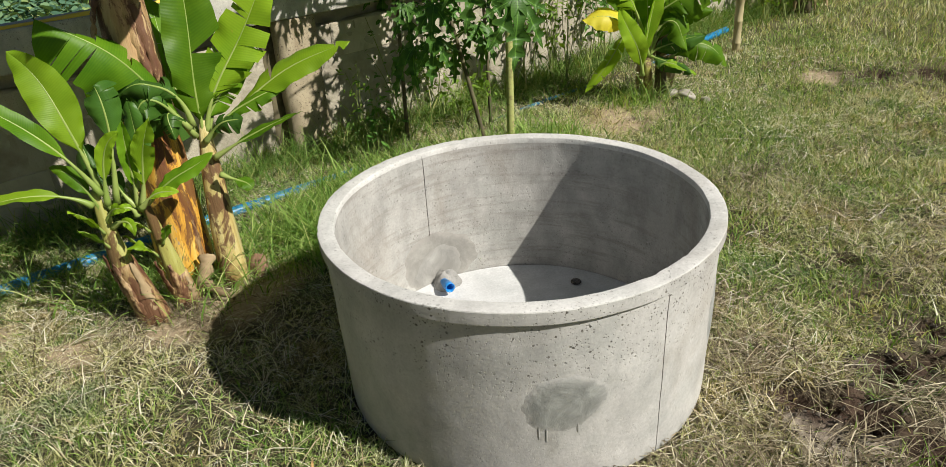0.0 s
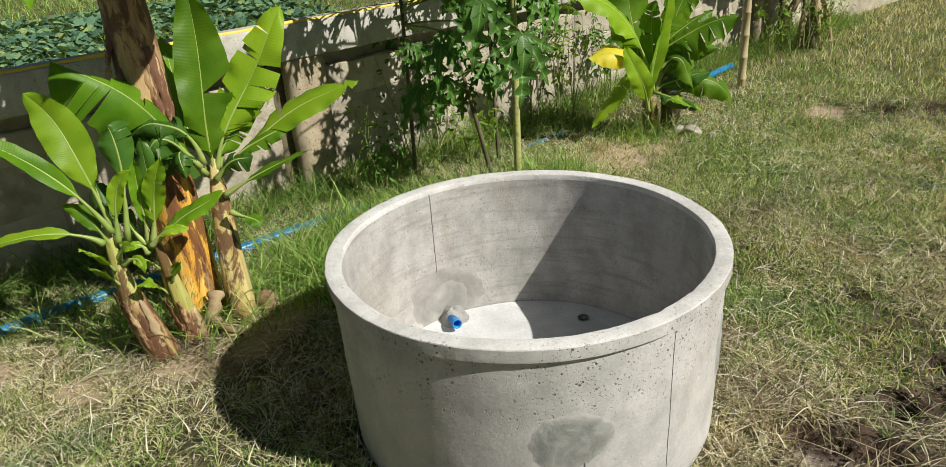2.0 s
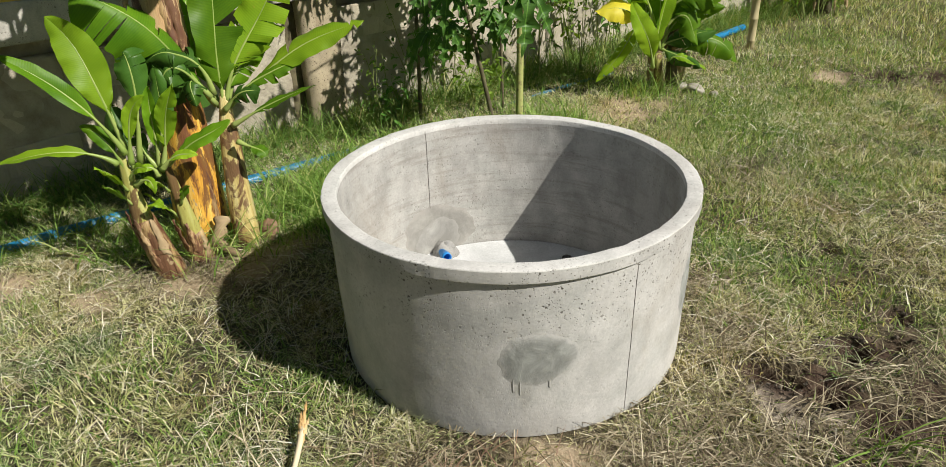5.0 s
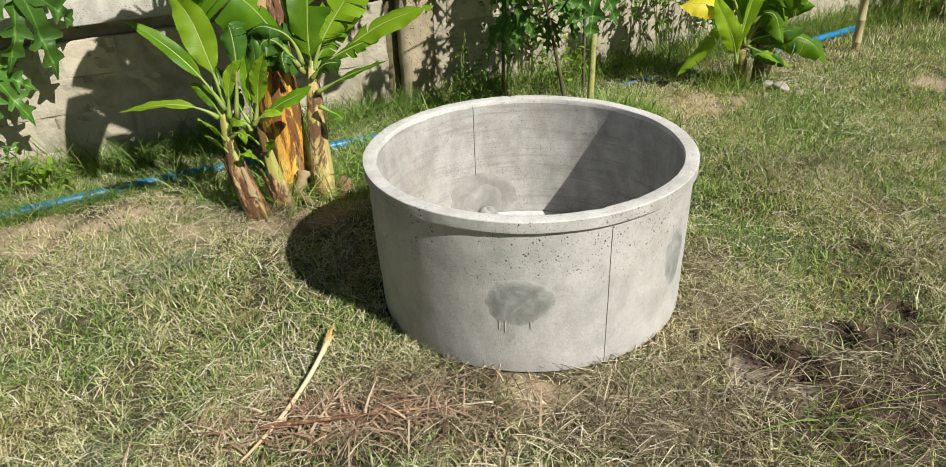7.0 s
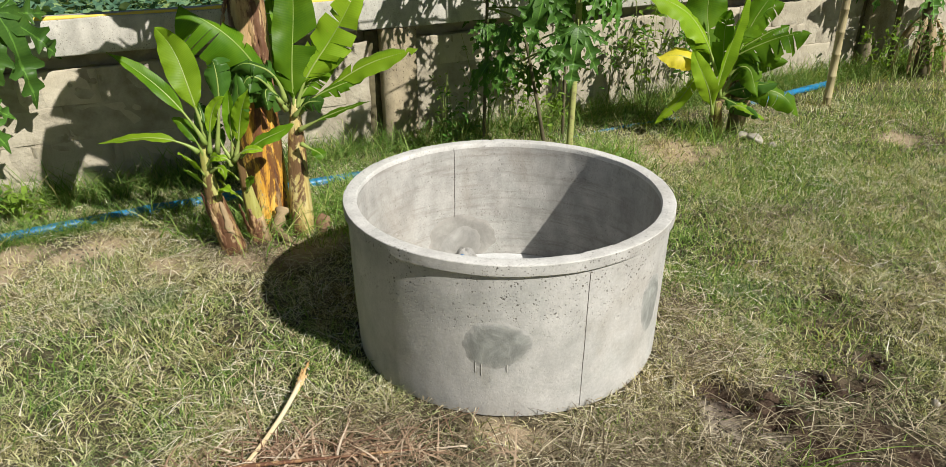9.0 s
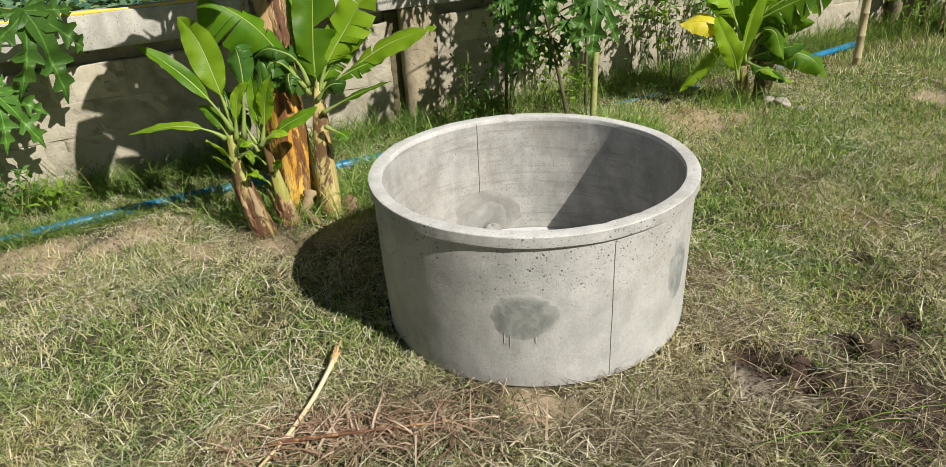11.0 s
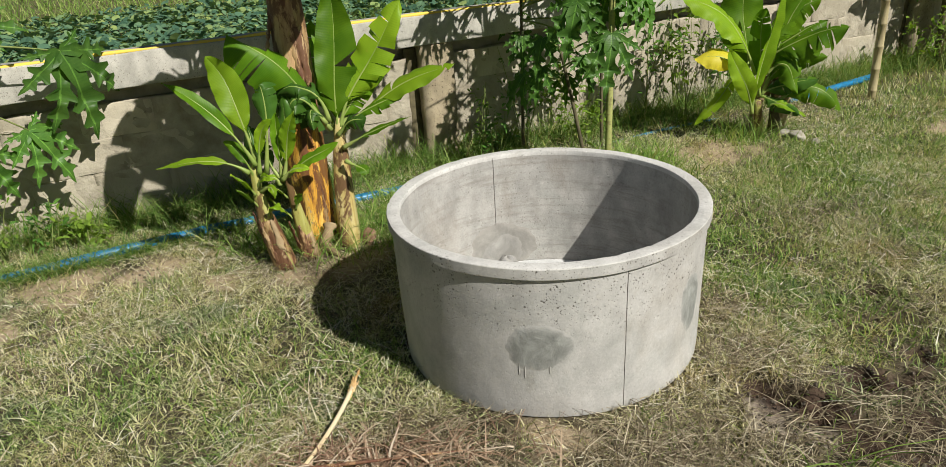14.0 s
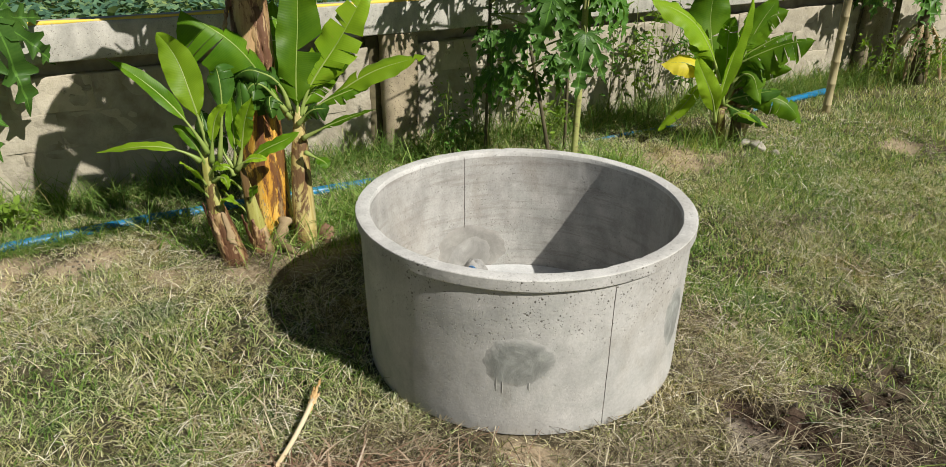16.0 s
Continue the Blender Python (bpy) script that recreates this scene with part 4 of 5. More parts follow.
rad = np.r_[np.linspace(0.048, 0.034, 10), np.linspace(0.031, 0.010, 10)]
tube("stem", pts[:8], rad[:8], SUCKER, b4, "brown dry shoot foot", 18, 0.08, 5, lobes=3)
tube("upper_stem", pts[6:], rad[6:] * 0.95, SUCKER_TOP, b4, "", 16, 0.06, 5, lobes=3)
banana_leaf(b4, (-1.341, 0.430, 0.463), (-1.328, 0.415, 0.662), (-1.307, 0.420, 0.786), 0.03, (0.1, -0.95, 0.1), BANANA, 0, 0.5, 0.1, 0.15, 31)
banana_leaf(b4, (-1.326, 0.420, 0.467), (-1.267, 0.410, 0.664), (-1.209, 0.400, 0.804), 0.042, (0.3, -0.9, 0.1), BANANA_YOUNG, 1, 0.45, 0.2, 0.15, 32)
banana_leaf(b4, (-1.326, 0.440, 0.461), (-1.230, 0.450, 0.531), (-1.061, 0.500, 0.624), 0.04, (0.0, -0.7, 0.7), BANANA, 0, 0.2, 0.3, 0.15, 33)
banana_leaf(b4, (-1.334, 0.420, 0.455), (-1.232, 0.390, 0.554), (-1.173, 0.400, 0.516), 0.02, (0.0, -0.6, 0.8), BANANA_YOUNG, 0, 0.3, 0.2, 0.15, 34)
banana_leaf(b4, (-1.350, 0.430, 0.462), (-1.418, 0.430, 0.552), (-1.420, 0.430, 0.663), 0.034, (0.0, -0.9, 0.3), BANANA_SHADED, 2, 0.35, 0.5, 0.2, 35)
banana_leaf(b4, (-1.356, 0.450, 0.455), (-1.299, 0.485, 0.661), (-1.306, 0.500, 0.843), 0.045, (0.1, -0.95, 0.1), BANANA_SHADED, 4, 0.35, 0.6, 0.2, 36)
banana_leaf(b4, (-1.350, 0.420, 0.428), (-1.361, 0.395, 0.501), (-1.426, 0.390, 0.454), 0.016, (0.1, -0.7, 0.6), BANANA_YOUNG, 0, 0.3, 0.3, 0.2, 37)



r = np.random.default_rng(77)
for plant, foot, head in ((b3, np.array([-1.425, 0.375, 0.22]), np.array([-1.445, 0.36, 0.46])), (b4, np.array([-1.30, 0.46, 0.18]), np.array([-1.322, 0.432, 0.42]))):
    for k in range(3):
        c = foot + (head - foot) * (0.25 + 0.25 * k)
        a = r.uniform(-3.0, 0.2)
        o = np.array([math.cos(a), math.sin(a), 0])
        L = r.uniform(0.12, 0.22)
        banana_leaf(plant, c + o * 0.025, c + o * (0.05 + 0.2 * L) + np.array([0, 0, 0.6 * L]), c + o * (0.04 + 0.55 * L) + np.array([0, 0, L * r.uniform(0.2, 0.9)]), r.uniform(0.022, 0.034), o * 0.8 + np.array([0, 0, 0.5]),
                    (BANANA_YOUNG, BANANA)[k % 2], 0, 0.4, 0.3, 0.1, 300 + k, rib=0.003)

def foot_wraps(plant, foot, head, radius, n, seed):
    """Dead outer sheaths that clasp a stem's foot and peel off at their tips."""
    r = np.random.default_rng(seed)
    foot, head = np.array(foot, float), np.array(head, float)
    for k in range(n):
        a = -3.0 + 3.6 * (k + r.uniform(0, 0.7)) / n
        o = np.array([math.cos(a), math.sin(a), 0])
        low = foot + o * radius * 1.03
        top = foot + (head - foot) * r.uniform(0.6, 1.1) + o * (radius * 0.92 + r.uniform(0.0, 0.012))
        sheath(plant, low, (low + top) / 2 + o * 0.012, top, r.uniform(0.020, 0.030), o, seed + k, (SUCKER, TRUNK_UP, BANANA_DRY)[k % 3])


foot_wraps(b3, (-1.385, 0.405, 0.0), (-1.43, 0.375, 0.30), 0.052, 4, 410)
foot_wraps(b4, (-1.285, 0.50, 0.0), (-1.305, 0.455, 0.22), 0.040, 3, 420)
foot_wraps(b1, (-1.345, 0.70, 0.0), (-1.35, 0.71, 0.42), 0.096, 5, 440)

# farther clump with one yellow leaf
b5 = thing("banana_plant", "low banana plant with one yellow leaf beside the wall", "banana plant", group="banana plants")
KB = np.array([1.02, 2.62, 0.27])
tube("stem", bez((1.06, 2.70, -0.02), (1.04, 2.66, 0.12), KB, 8), np.linspace(0.040, 0.022, 8), SUCKER_TOP, b5, "", 16, 0.06, 3, lobes=3)
tube("old_stem", bez((1.16, 2.80, -0.02), (1.17, 2.82, 0.2), (1.14, 2.80, 0.50), 8), np.linspace(0.046, 0.030, 8), TWIG, b5, "dry brown old stem", 16, 0.10, 13, lobes=4)
banana_leaf(b5, (0.992, 2.620, 0.184), (1.001, 2.580, 0.508), (1.122, 2.620, 1.029), 0.062, (0.5, -0.8, 0.2), BANANA_YOUNG, 0, 0.75, 0.1, 0.15, 41)
banana_leaf(b5, (0.995, 2.680, 0.377), (0.843, 2.780, 0.644), (0.939, 2.800, 1.136), 0.145, (0.3, -0.9, 0.3), BANANA, 2, 0.3, 0.3, 0.12, 43)
banana_leaf(b5, (0.995, 2.620, 0.452), (0.869, 2.540, 0.851), (0.479, 2.540, 0.999), 0.11, (0.1, -0.6, 0.8), BANANA_YOUNG, 2, 0.15, 0.45, 0.15, 42)
banana_leaf(b5, (0.979, 2.580, 0.319), (0.851, 2.500, 0.640), (0.585, 2.500, 0.590), 0.080, (0.45, -0.65, 0.6), BANANA_YELLOW, 0, 0.1, 0.5, 0.35, 48, label="yellow ageing banana leaf")
banana_leaf(b5, (0.995, 2.580, 0.195), (0.930, 2.510, 0.404), (0.808, 2.480, 0.643), 0.068, (-0.2, -0.9, 0.35), BANANA_YOUNG, 0, 0.3, 0.2, 0.1, 49)
banana_leaf(b5, (0.875, 2.600, 0.471), (0.859, 2.570, 0.418), (0.619, 2.580, 0.098), 0.045, (-0.2, -0.8, 0.5), BANANA_YOUNG, 4, 0.2, 0.5, 0.1, 50)
banana_leaf(b5, (1.037, 2.660, 0.545), (1.135, 2.710, 0.835), (1.358, 2.720, 0.923), 0.078, (-0.1, -0.7, 0.7), BANANA, 6, 0.15, 0.6, 0.12, 45)
banana_leaf(b5, (1.046, 2.640, 0.550), (1.201, 2.565, 0.703), (1.515, 2.550, 0.757), 0.1, (-0.05, -0.65, 0.75), BANANA, 8, 0.1, 0.8, 0.12, 44)
banana_leaf(b5, (1.036, 2.700, 0.497), (1.186, 2.750, 0.713), (1.422, 2.760, 0.760), 0.075, (-0.05, -0.7, 0.7), BANANA, 5, 0.15, 0.7, 0.12, 54)
banana_leaf(b5, (1.053, 2.620, 0.455), (1.193, 2.570, 0.617), (1.258, 2.560, 0.330), 0.08, (0.1, -0.8, 0.5), BANANA, 2, 0.2, 0.5, 0.1, 46)
banana_leaf(b5, (1.104, 2.620, 0.224), (1.313, 2.600, 0.507), (1.563, 2.660, 0.196), 0.078, (0.2, -0.8, 0.5), BANANA, 3, 0.2, 0.5, 0.12, 51)
banana_leaf(b5, (1.081, 2.600, 0.236), (1.156, 2.550, 0.311), (1.317, 2.540, 0.183), 0.036, (0.1, -0.6, 0.8), BANANA_YOUNG, 0, 0.3, 0.3, 0.15, 47)
banana_leaf(b5, (1.14, 2.80, 0.45), (1.20, 2.74, 0.42), (1.22, 2.70, 0.06), 0.05, (0.2, -0.9, 0.2), BANANA_DRY, 5, 0.3, 0.8, 0.05, 52, label="dry brown hanging leaf")
banana_leaf(b5, (1.12, 2.80, 0.42), (1.05, 2.78, 0.40), (1.00, 2.76, 0.05), 0.05, (-0.2, -0.9, 0.2), BANANA_DRY, 5, 0.3, 0.8, 0.05, 53)

for k, (m, e, half) in enumerate((((1.16, 2.66, 0.62), (1.42, 2.62, 0.55), 0.07), ((1.12, 2.62, 0.40), (1.38, 2.58, 0.42), 0.06), ((0.98, 2.66, 0.60), (1.02, 2.60, 0.88), 0.075), ((1.10, 2.60, 0.30), (1.28, 2.50, 0.20), 0.045), ((1.14, 2.70, 0.75), (1.30, 2.72, 1.02), 0.085))):
    banana_leaf(b5, (1.04, 2.64, 0.30), m, e, half, (0.1, -0.8, 0.6), (BANANA, BANANA_SHADED)[k % 2], 4, 0.2, 0.6, 0.12, 160 + k)

b6 = thing("banana_plant", "shaded banana plant with dry leaves by the far wall", "banana plant", group="banana plants")
tube("trunk", bez((3.05, 4.98, -0.02), (3.03, 5.0, 0.4), (3.0, 5.0, 0.9), 8), np.linspace(0.075, 0.05, 8), TWIG, b6, "", 18, 0.1, 3, lobes=4)
crown(b6, (3.0, 5.0, 0.80), 12, 1.0, 0.14, 66, BANANA, (0.1, 1.1), 5)
for i, a in enumerate(np.linspace(2.6, 6.4, 6)):
    o = np.array([math.cos(a), math.sin(a), 0])
    banana_leaf(b6, np.array([3.02, 5.0, 0.55]), np.array([3.02, 5.0, 0.5]) + o * 0.2, np.array([3.02, 5.0, 0.04]) + o * 0.24, 0.032, o + np.array([0, 0, 0.2]), BANANA_DRY, 6, 0.3, 0.6, 0.05, 70 + i, label="dry hanging leaf")


# ---- papaya plants ----
def papaya_blade(size, seed):
    """Outline of a deep-cut hand-shaped leaf, as a fan of lobes, each with side lobes. The stalk joins at the origin; y is its length."""
    r = np.random.default_rng(seed)
    V, F, UV = [], [], []
    angs = np.radians([-108, -66, -31, 0, 31, 66, 108])
    lens = np.array([0.36, 0.58, 0.82, 1.0, 0.82, 0.58, 0.36]) * size
    for a, L in zip(angs, lens):
        a = a + r.normal(0, 0.06)
        d, s = np.array([math.sin(a), math.cos(a)]), np.array([math.cos(a), -math.sin(a)])
        half = [(0.0, 0.05), (0.14, 0.11), (0.28, 0.12), (0.38, 0.075), (0.46, 0.09), (0.57, 0.20), (0.62, 0.185), (0.60, 0.075), (0.68, 0.06), (0.77, 0.135), (0.81, 0.12), (0.82, 0.05), (0.92, 0.032), (1.0, 0.005)]
        start = len(V)
        for t, w in half:
            sag = -0.30 * t * t * L + 0.02 * L * math.sin(9 * t + 5 * a)
            for k in (-1, 0, 1):
                tt = t if k else (t - (0.05 if w > 0.12 else 0))
                p = d * L * tt + s * L * w * k * r.uniform(0.85, 1.15)
                lift = 0.09 * L * abs(k) * math.sin(min(1, t * 1.1) * math.pi) * r.uniform(0.5, 1.2)
                V.append((p[0], p[1], sag + lift))
                UV.append((t, 0.5 + 0.5 * k))
        for i in range(len(half) - 1):
            for k in (0, 1):
                v = start + i * 3 + k
                F.append((v, v + 1, v + 4, v + 3))
    return V, F, UV


PAPAYA_MESHES = []
for i in range(4):
    V, F, UV = papaya_blade(1.0, i)
    ob = mesh_ob("leaf_shape", V, F, PAPAYA, uv=UV)
    PAPAYA_MESHES.append(ob.data)
    bpy.data.objects.remove(ob)


def papaya_leaf(plant, root, joint, size, down, seed, face=None):
    """One leaf on its long stalk. down: the way its middle lobe points."""
    root, joint = np.array(root, float), np.array(joint, float)
    mid = (root + joint) / 2 + np.array([0, 0, 0.06 * np.linalg.norm(joint - root)])
    stalk = tube("leaf_stalk", bez(root, mid, joint, 8), np.linspace(0.007, 0.004, 8), GREEN_TWIG, plant, seg=6)
    leaf = new("leaf", PAPAYA_MESHES[seed % 4])
    y = Vector(down).normalized()
    up = Vector(face if face is not None else (0.25, -0.45, 0.85))
    x = y.cross(up).normalized()
    z = x.cross(y)
    m = Matrix((x, y, z)).transposed().to_4x4()
    leaf.matrix_world = Matrix.Translation(joint) @ m @ Matrix.Scale(size, 4)
    leaf.parent = stalk
    return leaf


def papaya(label, base, top, radius, n, spread, size, seed, drop=0.35, bark=None, reach=0.22):
    p = thing("papaya_plant", label, "papaya", group="papaya plants")
    base, top = np.array(base, float), np.array(top, float)
    tube("trunk", bez(base, (base + top) / 2 + (0.01, 0, 0), top, 12), np.linspace(radius, radius * 0.7, 12), bark or PAPAYA_BARK, p, seg=14, wob=0.05, seed=seed)
    r = np.random.default_rng(seed)
    for i in range(n):
        a = 2 * math.pi * (i * 0.382 + r.uniform(-0.06, 0.06))
        root = top - np.array([0, 0, r.uniform(0, reach)])
        o = np.array([math.cos(a), math.sin(a), 0])
        L = spread * r.uniform(0.6, 1.1)
        j = root + o * L + np.array([0, 0, L * r.uniform(-0.1, 0.6)])
        papaya_leaf(p, root, j, size * r.uniform(0.75, 1.15), o * 0.7 + np.array([0, 0, -drop - r.uniform(0, 0.5)]), i, o * 0.4 + np.array([0.1, -0.2, 0.8]))
    return p


pc = papaya("slim papaya plant with a pale green trunk against the wall", (0.088, 1.83, -0.03), (0.11, 1.80, 1.85), 0.021, 11, 0.60, 0.33, 5, reach=0.45)
r = np.random.default_rng(6)
for i in range(8):
    a, z = 2 * math.pi * i * 0.382, r.uniform(0.90, 1.20)
    o, L = np.array([math.cos(a), math.sin(a), 0]), r.uniform(0.10, 0.34)
    papaya_leaf(pc, (0.10, 1.81, z), np.array([0.10, 1.81, z + L * r.uniform(0.0, 0.3)]) + o * L, 0.29 * r.uniform(0.75, 1.15), o * 0.45 + np.array([0, 0, -0.7 - r.uniform(0, 0.5)]), i, o * 0.6 + np.array([0.3, -0.4, 0.5]))
papaya("small dark papaya sapling in the wall's shade", (-0.03, 1.86, -0.03), (-0.20, 1.84, 0.80), 0.013, 8, 0.22, 0.25, 9, drop=0.8, bark=TWIG)
TP = wall_pt(2.62, -0.26, 0)
papaya("leafy papaya sapling in front of a wall post", TP - (0, 0, 0.03), TP + (0.03, -0.02, 1.50), 0.012, 23, 0.38, 0.25, 37, drop=0.5, bark=TWIG, reach=0.75)
# added plant: its mostly unseen crown is there to shade the top beam
TP = wall_pt(3.15, -0.42, 0)
papaya("tall slim papaya sapling with a thin dark stem, added to shade the wall", TP - (0, 0, 0.03), TP + (-0.03, 0.02, 1.75), 0.011, 17, 0.40, 0.28, 38, drop=0.5, bark=TWIG, reach=0.6)
LP = wall_pt(-0.95, -0.32, 0)
pl = papaya("papaya plant with large deep-cut dark green leaves by the wall", LP - (0, 0, 0.03), LP + (0.02, 0, 1.25), 0.035, 0, 0.35, 0.26, 23)
for k, (u, n, z, size, du, dn, dz) in enumerate(((0.03, -0.20, 1.05, 0.50, 0.15, 0.0, -0.52), (-0.21, -0.20, 0.68, 0.36, 0.19, 0.0, -0.32), (-0.46, -0.26, 0.64, 0.44, -0.02, -0.05, -0.44), (-0.44, -0.25, 1.01, 0.27, 0.06, 0.0, -0.25),
                                                    (-0.62, -0.30, 0.90, 0.40, 0.05, -0.1, -0.5), (-0.36, -0.20, 1.24, 0.28, 0.30, 0.0, -0.05))):
    way = du * WU + dn * WN
    side = 0.45 * WU - 0.8 * WN
    papaya_leaf(pl, LP + (0.02, 0, 1.2), wall_pt(u, n, z), size, (way[0], way[1], dz), k, (side[0], side[1], 0.35))
papaya("slim papaya plant with a dark trunk by the far wall", (2.80, 5.05, -0.03), (2.74, 4.98, 1.25), 0.028, 14, 0.34, 0.28, 29, drop=0.7, bark=TWIG, reach=0.5)

# ---- bamboo stake ----
stake = thing("bamboo_stake", "weathered bamboo stake driven into the grass", "stake")
zs = []
for k in range(9):
    z = -0.1 + k * 0.17
    zs += [(z, 0.031), (z + 0.006, 0.035), (z + 0.012, 0.031), (z + 0.09, 0.030)]
tube("pole", [(1.985 - 0.02 * z, 3.72 - 0.05 * z, z) for z, _ in zs], [r for _, r in zs], BAMBOO, stake, seg=14, wob=0.03)


# ---- weeds and shrubs along the wall ----
def weed(name, label, base, height, n, leafsize, seed, leafmat=WEED, spread=0.25, stalk=GREEN_TWIG):
    """A branching weed: thin stalks with small leaves set along them."""
    p = thing(name, label, "weed", group="weeds along the wall")
    r = np.random.default_rng(seed)
    base = np.array(base, float)
    for i in range(n):
        a = r.uniform(0, 6.28)
        h = height * r.uniform(0.6, 1.1)
        tip = base + np.array([math.cos(a) * spread * r.uniform(0.2, 1), math.sin(a) * spread * 0.6 * r.uniform(0.2, 1), h])
        C = bez(base + r.normal(0, 0.02, 3) * (1, 1, 0), base + (tip - base) * 0.5 + np.array([0, 0, 0.12 * h]) + r.normal(0, 0.03, 3), tip, 9)
        stem = tube("stalk", C, np.linspace(0.004, 0.0015, 9), stalk, p, seg=5)
        LV, LF, LU = [], [], []
        for k in range(int(9 + 11 * r.random())):
            s = r.uniform(0.3, 1) ** 0.7
            c = C[min(8, int(s * 8))] + r.normal(0, 0.03, 3)
            d = unit(np.array([r.normal(), r.normal(), r.normal(-0.1, 0.5)]))
            w = unit(np.cross(d, np.array([0, 0, 1.0]) + 0.5 * r.normal(size=3)))
            L = leafsize * r.uniform(0.6, 1.3)
            v0 = len(LV)
            LV += [c, c + d * L * 0.3 + w * L * 0.2, c + d * L * 0.65 + w * L * 0.16, c + d * L + np.array([0, 0, -0.25 * L]), c + d * L * 0.65 - w * L * 0.16, c + d * L * 0.3 - w * L * 0.2]
            LU += [(0, 0.5), (0.3, 1), (0.65, 1), (1, 0.5), (0.65, 0), (0.3, 0)]
            LF += [(v0, v0 + 1, v0 + 2, v0 + 3, v0 + 4, v0 + 5)]
        mesh_ob("foliage", LV, LF, leafmat, stem, uv=LU, smooth=False, kind="stuff")
    return p


spots_w = [(-0.50, -0.22, 0.34), (-0.28, -0.20, 0.30), (-0.12, -0.25, 0.26), (2.42, -0.10, 0.55), (2.72, -0.12, 0.72), (3.05, -0.02, 0.60), (3.45, -0.02, 0.65), (3.85, -0.02, 0.85), (4.1, -0.05, 0.9), (4.35, -0.15, 0.7), (4.65, -0.1, 0.8),
           (6.5, -0.3, 0.6), (6.7, -0.4, 0.5), (6.9, -0.45, 0.6), (7.1, -0.5, 0.5), (7.3, -0.4, 0.6), (2.30, -0.45, 0.50), (3.0, -0.35, 0.42), (4.0, -0.25, 0.95), (4.45, -0.2, 0.9)]
for k, (u, n, h) in enumerate(spots_w):
    tall = 3.8 < u < 4.8
    weed("weed", "tall weed with drooping leaves against the wall" if tall else "leggy green weed growing against the wall", wall_pt(u, n, -0.01), h, 4 + k % 3, (0.048 if tall else 0.034) + 0.012 * (k % 3), 200 + k, PAPAYA if k % 3 == 1 else WEED)

# ---- small loose things ----
frond = thing("dry_leaf_stalk", "pale dry banana leaf stalk lying on the grass", "dry stalk")
C = bez((-0.655, -1.14, 0.035), (-0.57, -0.88, 0.05), (-0.622, -0.52, 0.062), 22)
k = Mat("pale_stalk")
PALE_STALK = k.done(k.ramp(k.noise(14, 7, 0.7, (1, 0.2, 1)), (0.32, (0.40, 0.29, 0.15)), (0.5, (0.62, 0.51, 0.32)), (0.7, (0.76, 0.68, 0.49))), 0.7, k.bump(k.noise(80, 4, 0.6, (1, 0.1, 1)), 0.4, 0.003), 0.25)
V, F = tube_data(C[:20], np.r_[np.linspace(0.004, 0.0065, 11), np.linspace(0.0068, 0.0095, 9)], 10, 0.16, 3, lobes=3)
stalk = mesh_ob("stalk", V, F, PALE_STALK, frond, "straw-coloured stalk")
end, way = C[18], unit(C[21] - C[17])
for k, (off, rise, length) in enumerate(((-0.008, 0.010, 0.09), (0.004, 0.012, 0.13), (0.016, 0.002, 0.07))):
    side = np.array([way[1], -way[0], 0])
    tip = end + way * length + side * off + np.array([0, 0, rise])
    ob = sheath(stalk, end - way * 0.03, (end + tip) / 2 + np.array([0, 0, 0.010]), tip, 0.0095, (0, -0.3, 1), 500 + k, ORANGE_DRY)
    ob.name = "torn_end"
litter = thing("dry_leaf", "bare brown rib of a dead banana leaf on the grass", "dead leaf")
tube("leaf_rib", bez((-0.66, -1.0, 0.04), (-0.42, -0.95, 0.07), (-0.12, -0.80, 0.035), 14), np.linspace(0.008, 0.003, 14), TRUNK_UP, litter, seg=7, wob=0.1)


def lump(name, label, category, at, size, material, seed, group=""):
    bm = bmesh.new()
    bmesh.ops.create_icosphere(bm, subdivisions=3, radius=1)
    for v in bm.verts:
        k = 1 + 0.35 * noise.noise(v.co * 1.3 + Vector((seed, 0, 0))) + 0.12 * noise.noise(v.co * 4 + Vector((0, seed, 0)))
        v.co = Vector((v.co.x * size[0], v.co.y * size[1], v.co.z * size[2])) * k
    for f in bm.faces:
        f.smooth = True
    me = bpy.data.meshes.new(name)
    bm.to_mesh(me)
    bm.free()
    me.materials.append(material)
    ob = new(name, me)
    ob.location = at
    ob.rotation_euler = (0, 0, seed)
    return tagged(ob, label, category, group)


lump("husk", "brown dried husk lying at a banana stem's foot", "husk", (-1.06, 0.71, 0.035), (0.04, 0.045, 0.05), HUSK, 1)
lump("stone", "pale stone in the grass", "stone", (1.30, 2.66, 0.02), (0.075, 0.05, 0.035), STONE, 2, "stones by the banana")
lump("stone", "small pale stone in the grass", "stone", (1.22, 2.74, 0.015), (0.045, 0.04, 0.03), STONE, 3, "stones by the banana")
lump("stone", "small pale stone in the grass", "stone", (1.40, 2.56, 0.012), (0.03, 0.025, 0.02), STONE, 5, "stones by the banana")
lump("stone", "small white pebble in the grass", "stone", (1.50, -0.22, 0.012), (0.014, 0.012, 0.012), STONE, 6)
base_litter = thing("dry_sheath", "curled grey dead sheath at the banana clump's foot", "dead leaf")
sheath(base_litter, (-1.22, 0.60, 0.16), (-1.22, 0.56, 0.10), (-1.25, 0.50, 0.01), 0.035, (0.1, -1, 0.3), 31, BANANA_DRY)
sheath(base_litter, (-1.26, 0.55, 0.08), (-1.20, 0.50, 0.06), (-1.10, 0.48, 0.015), 0.025, (0.1, -1, 0.6), 32, BANANA_DRY)


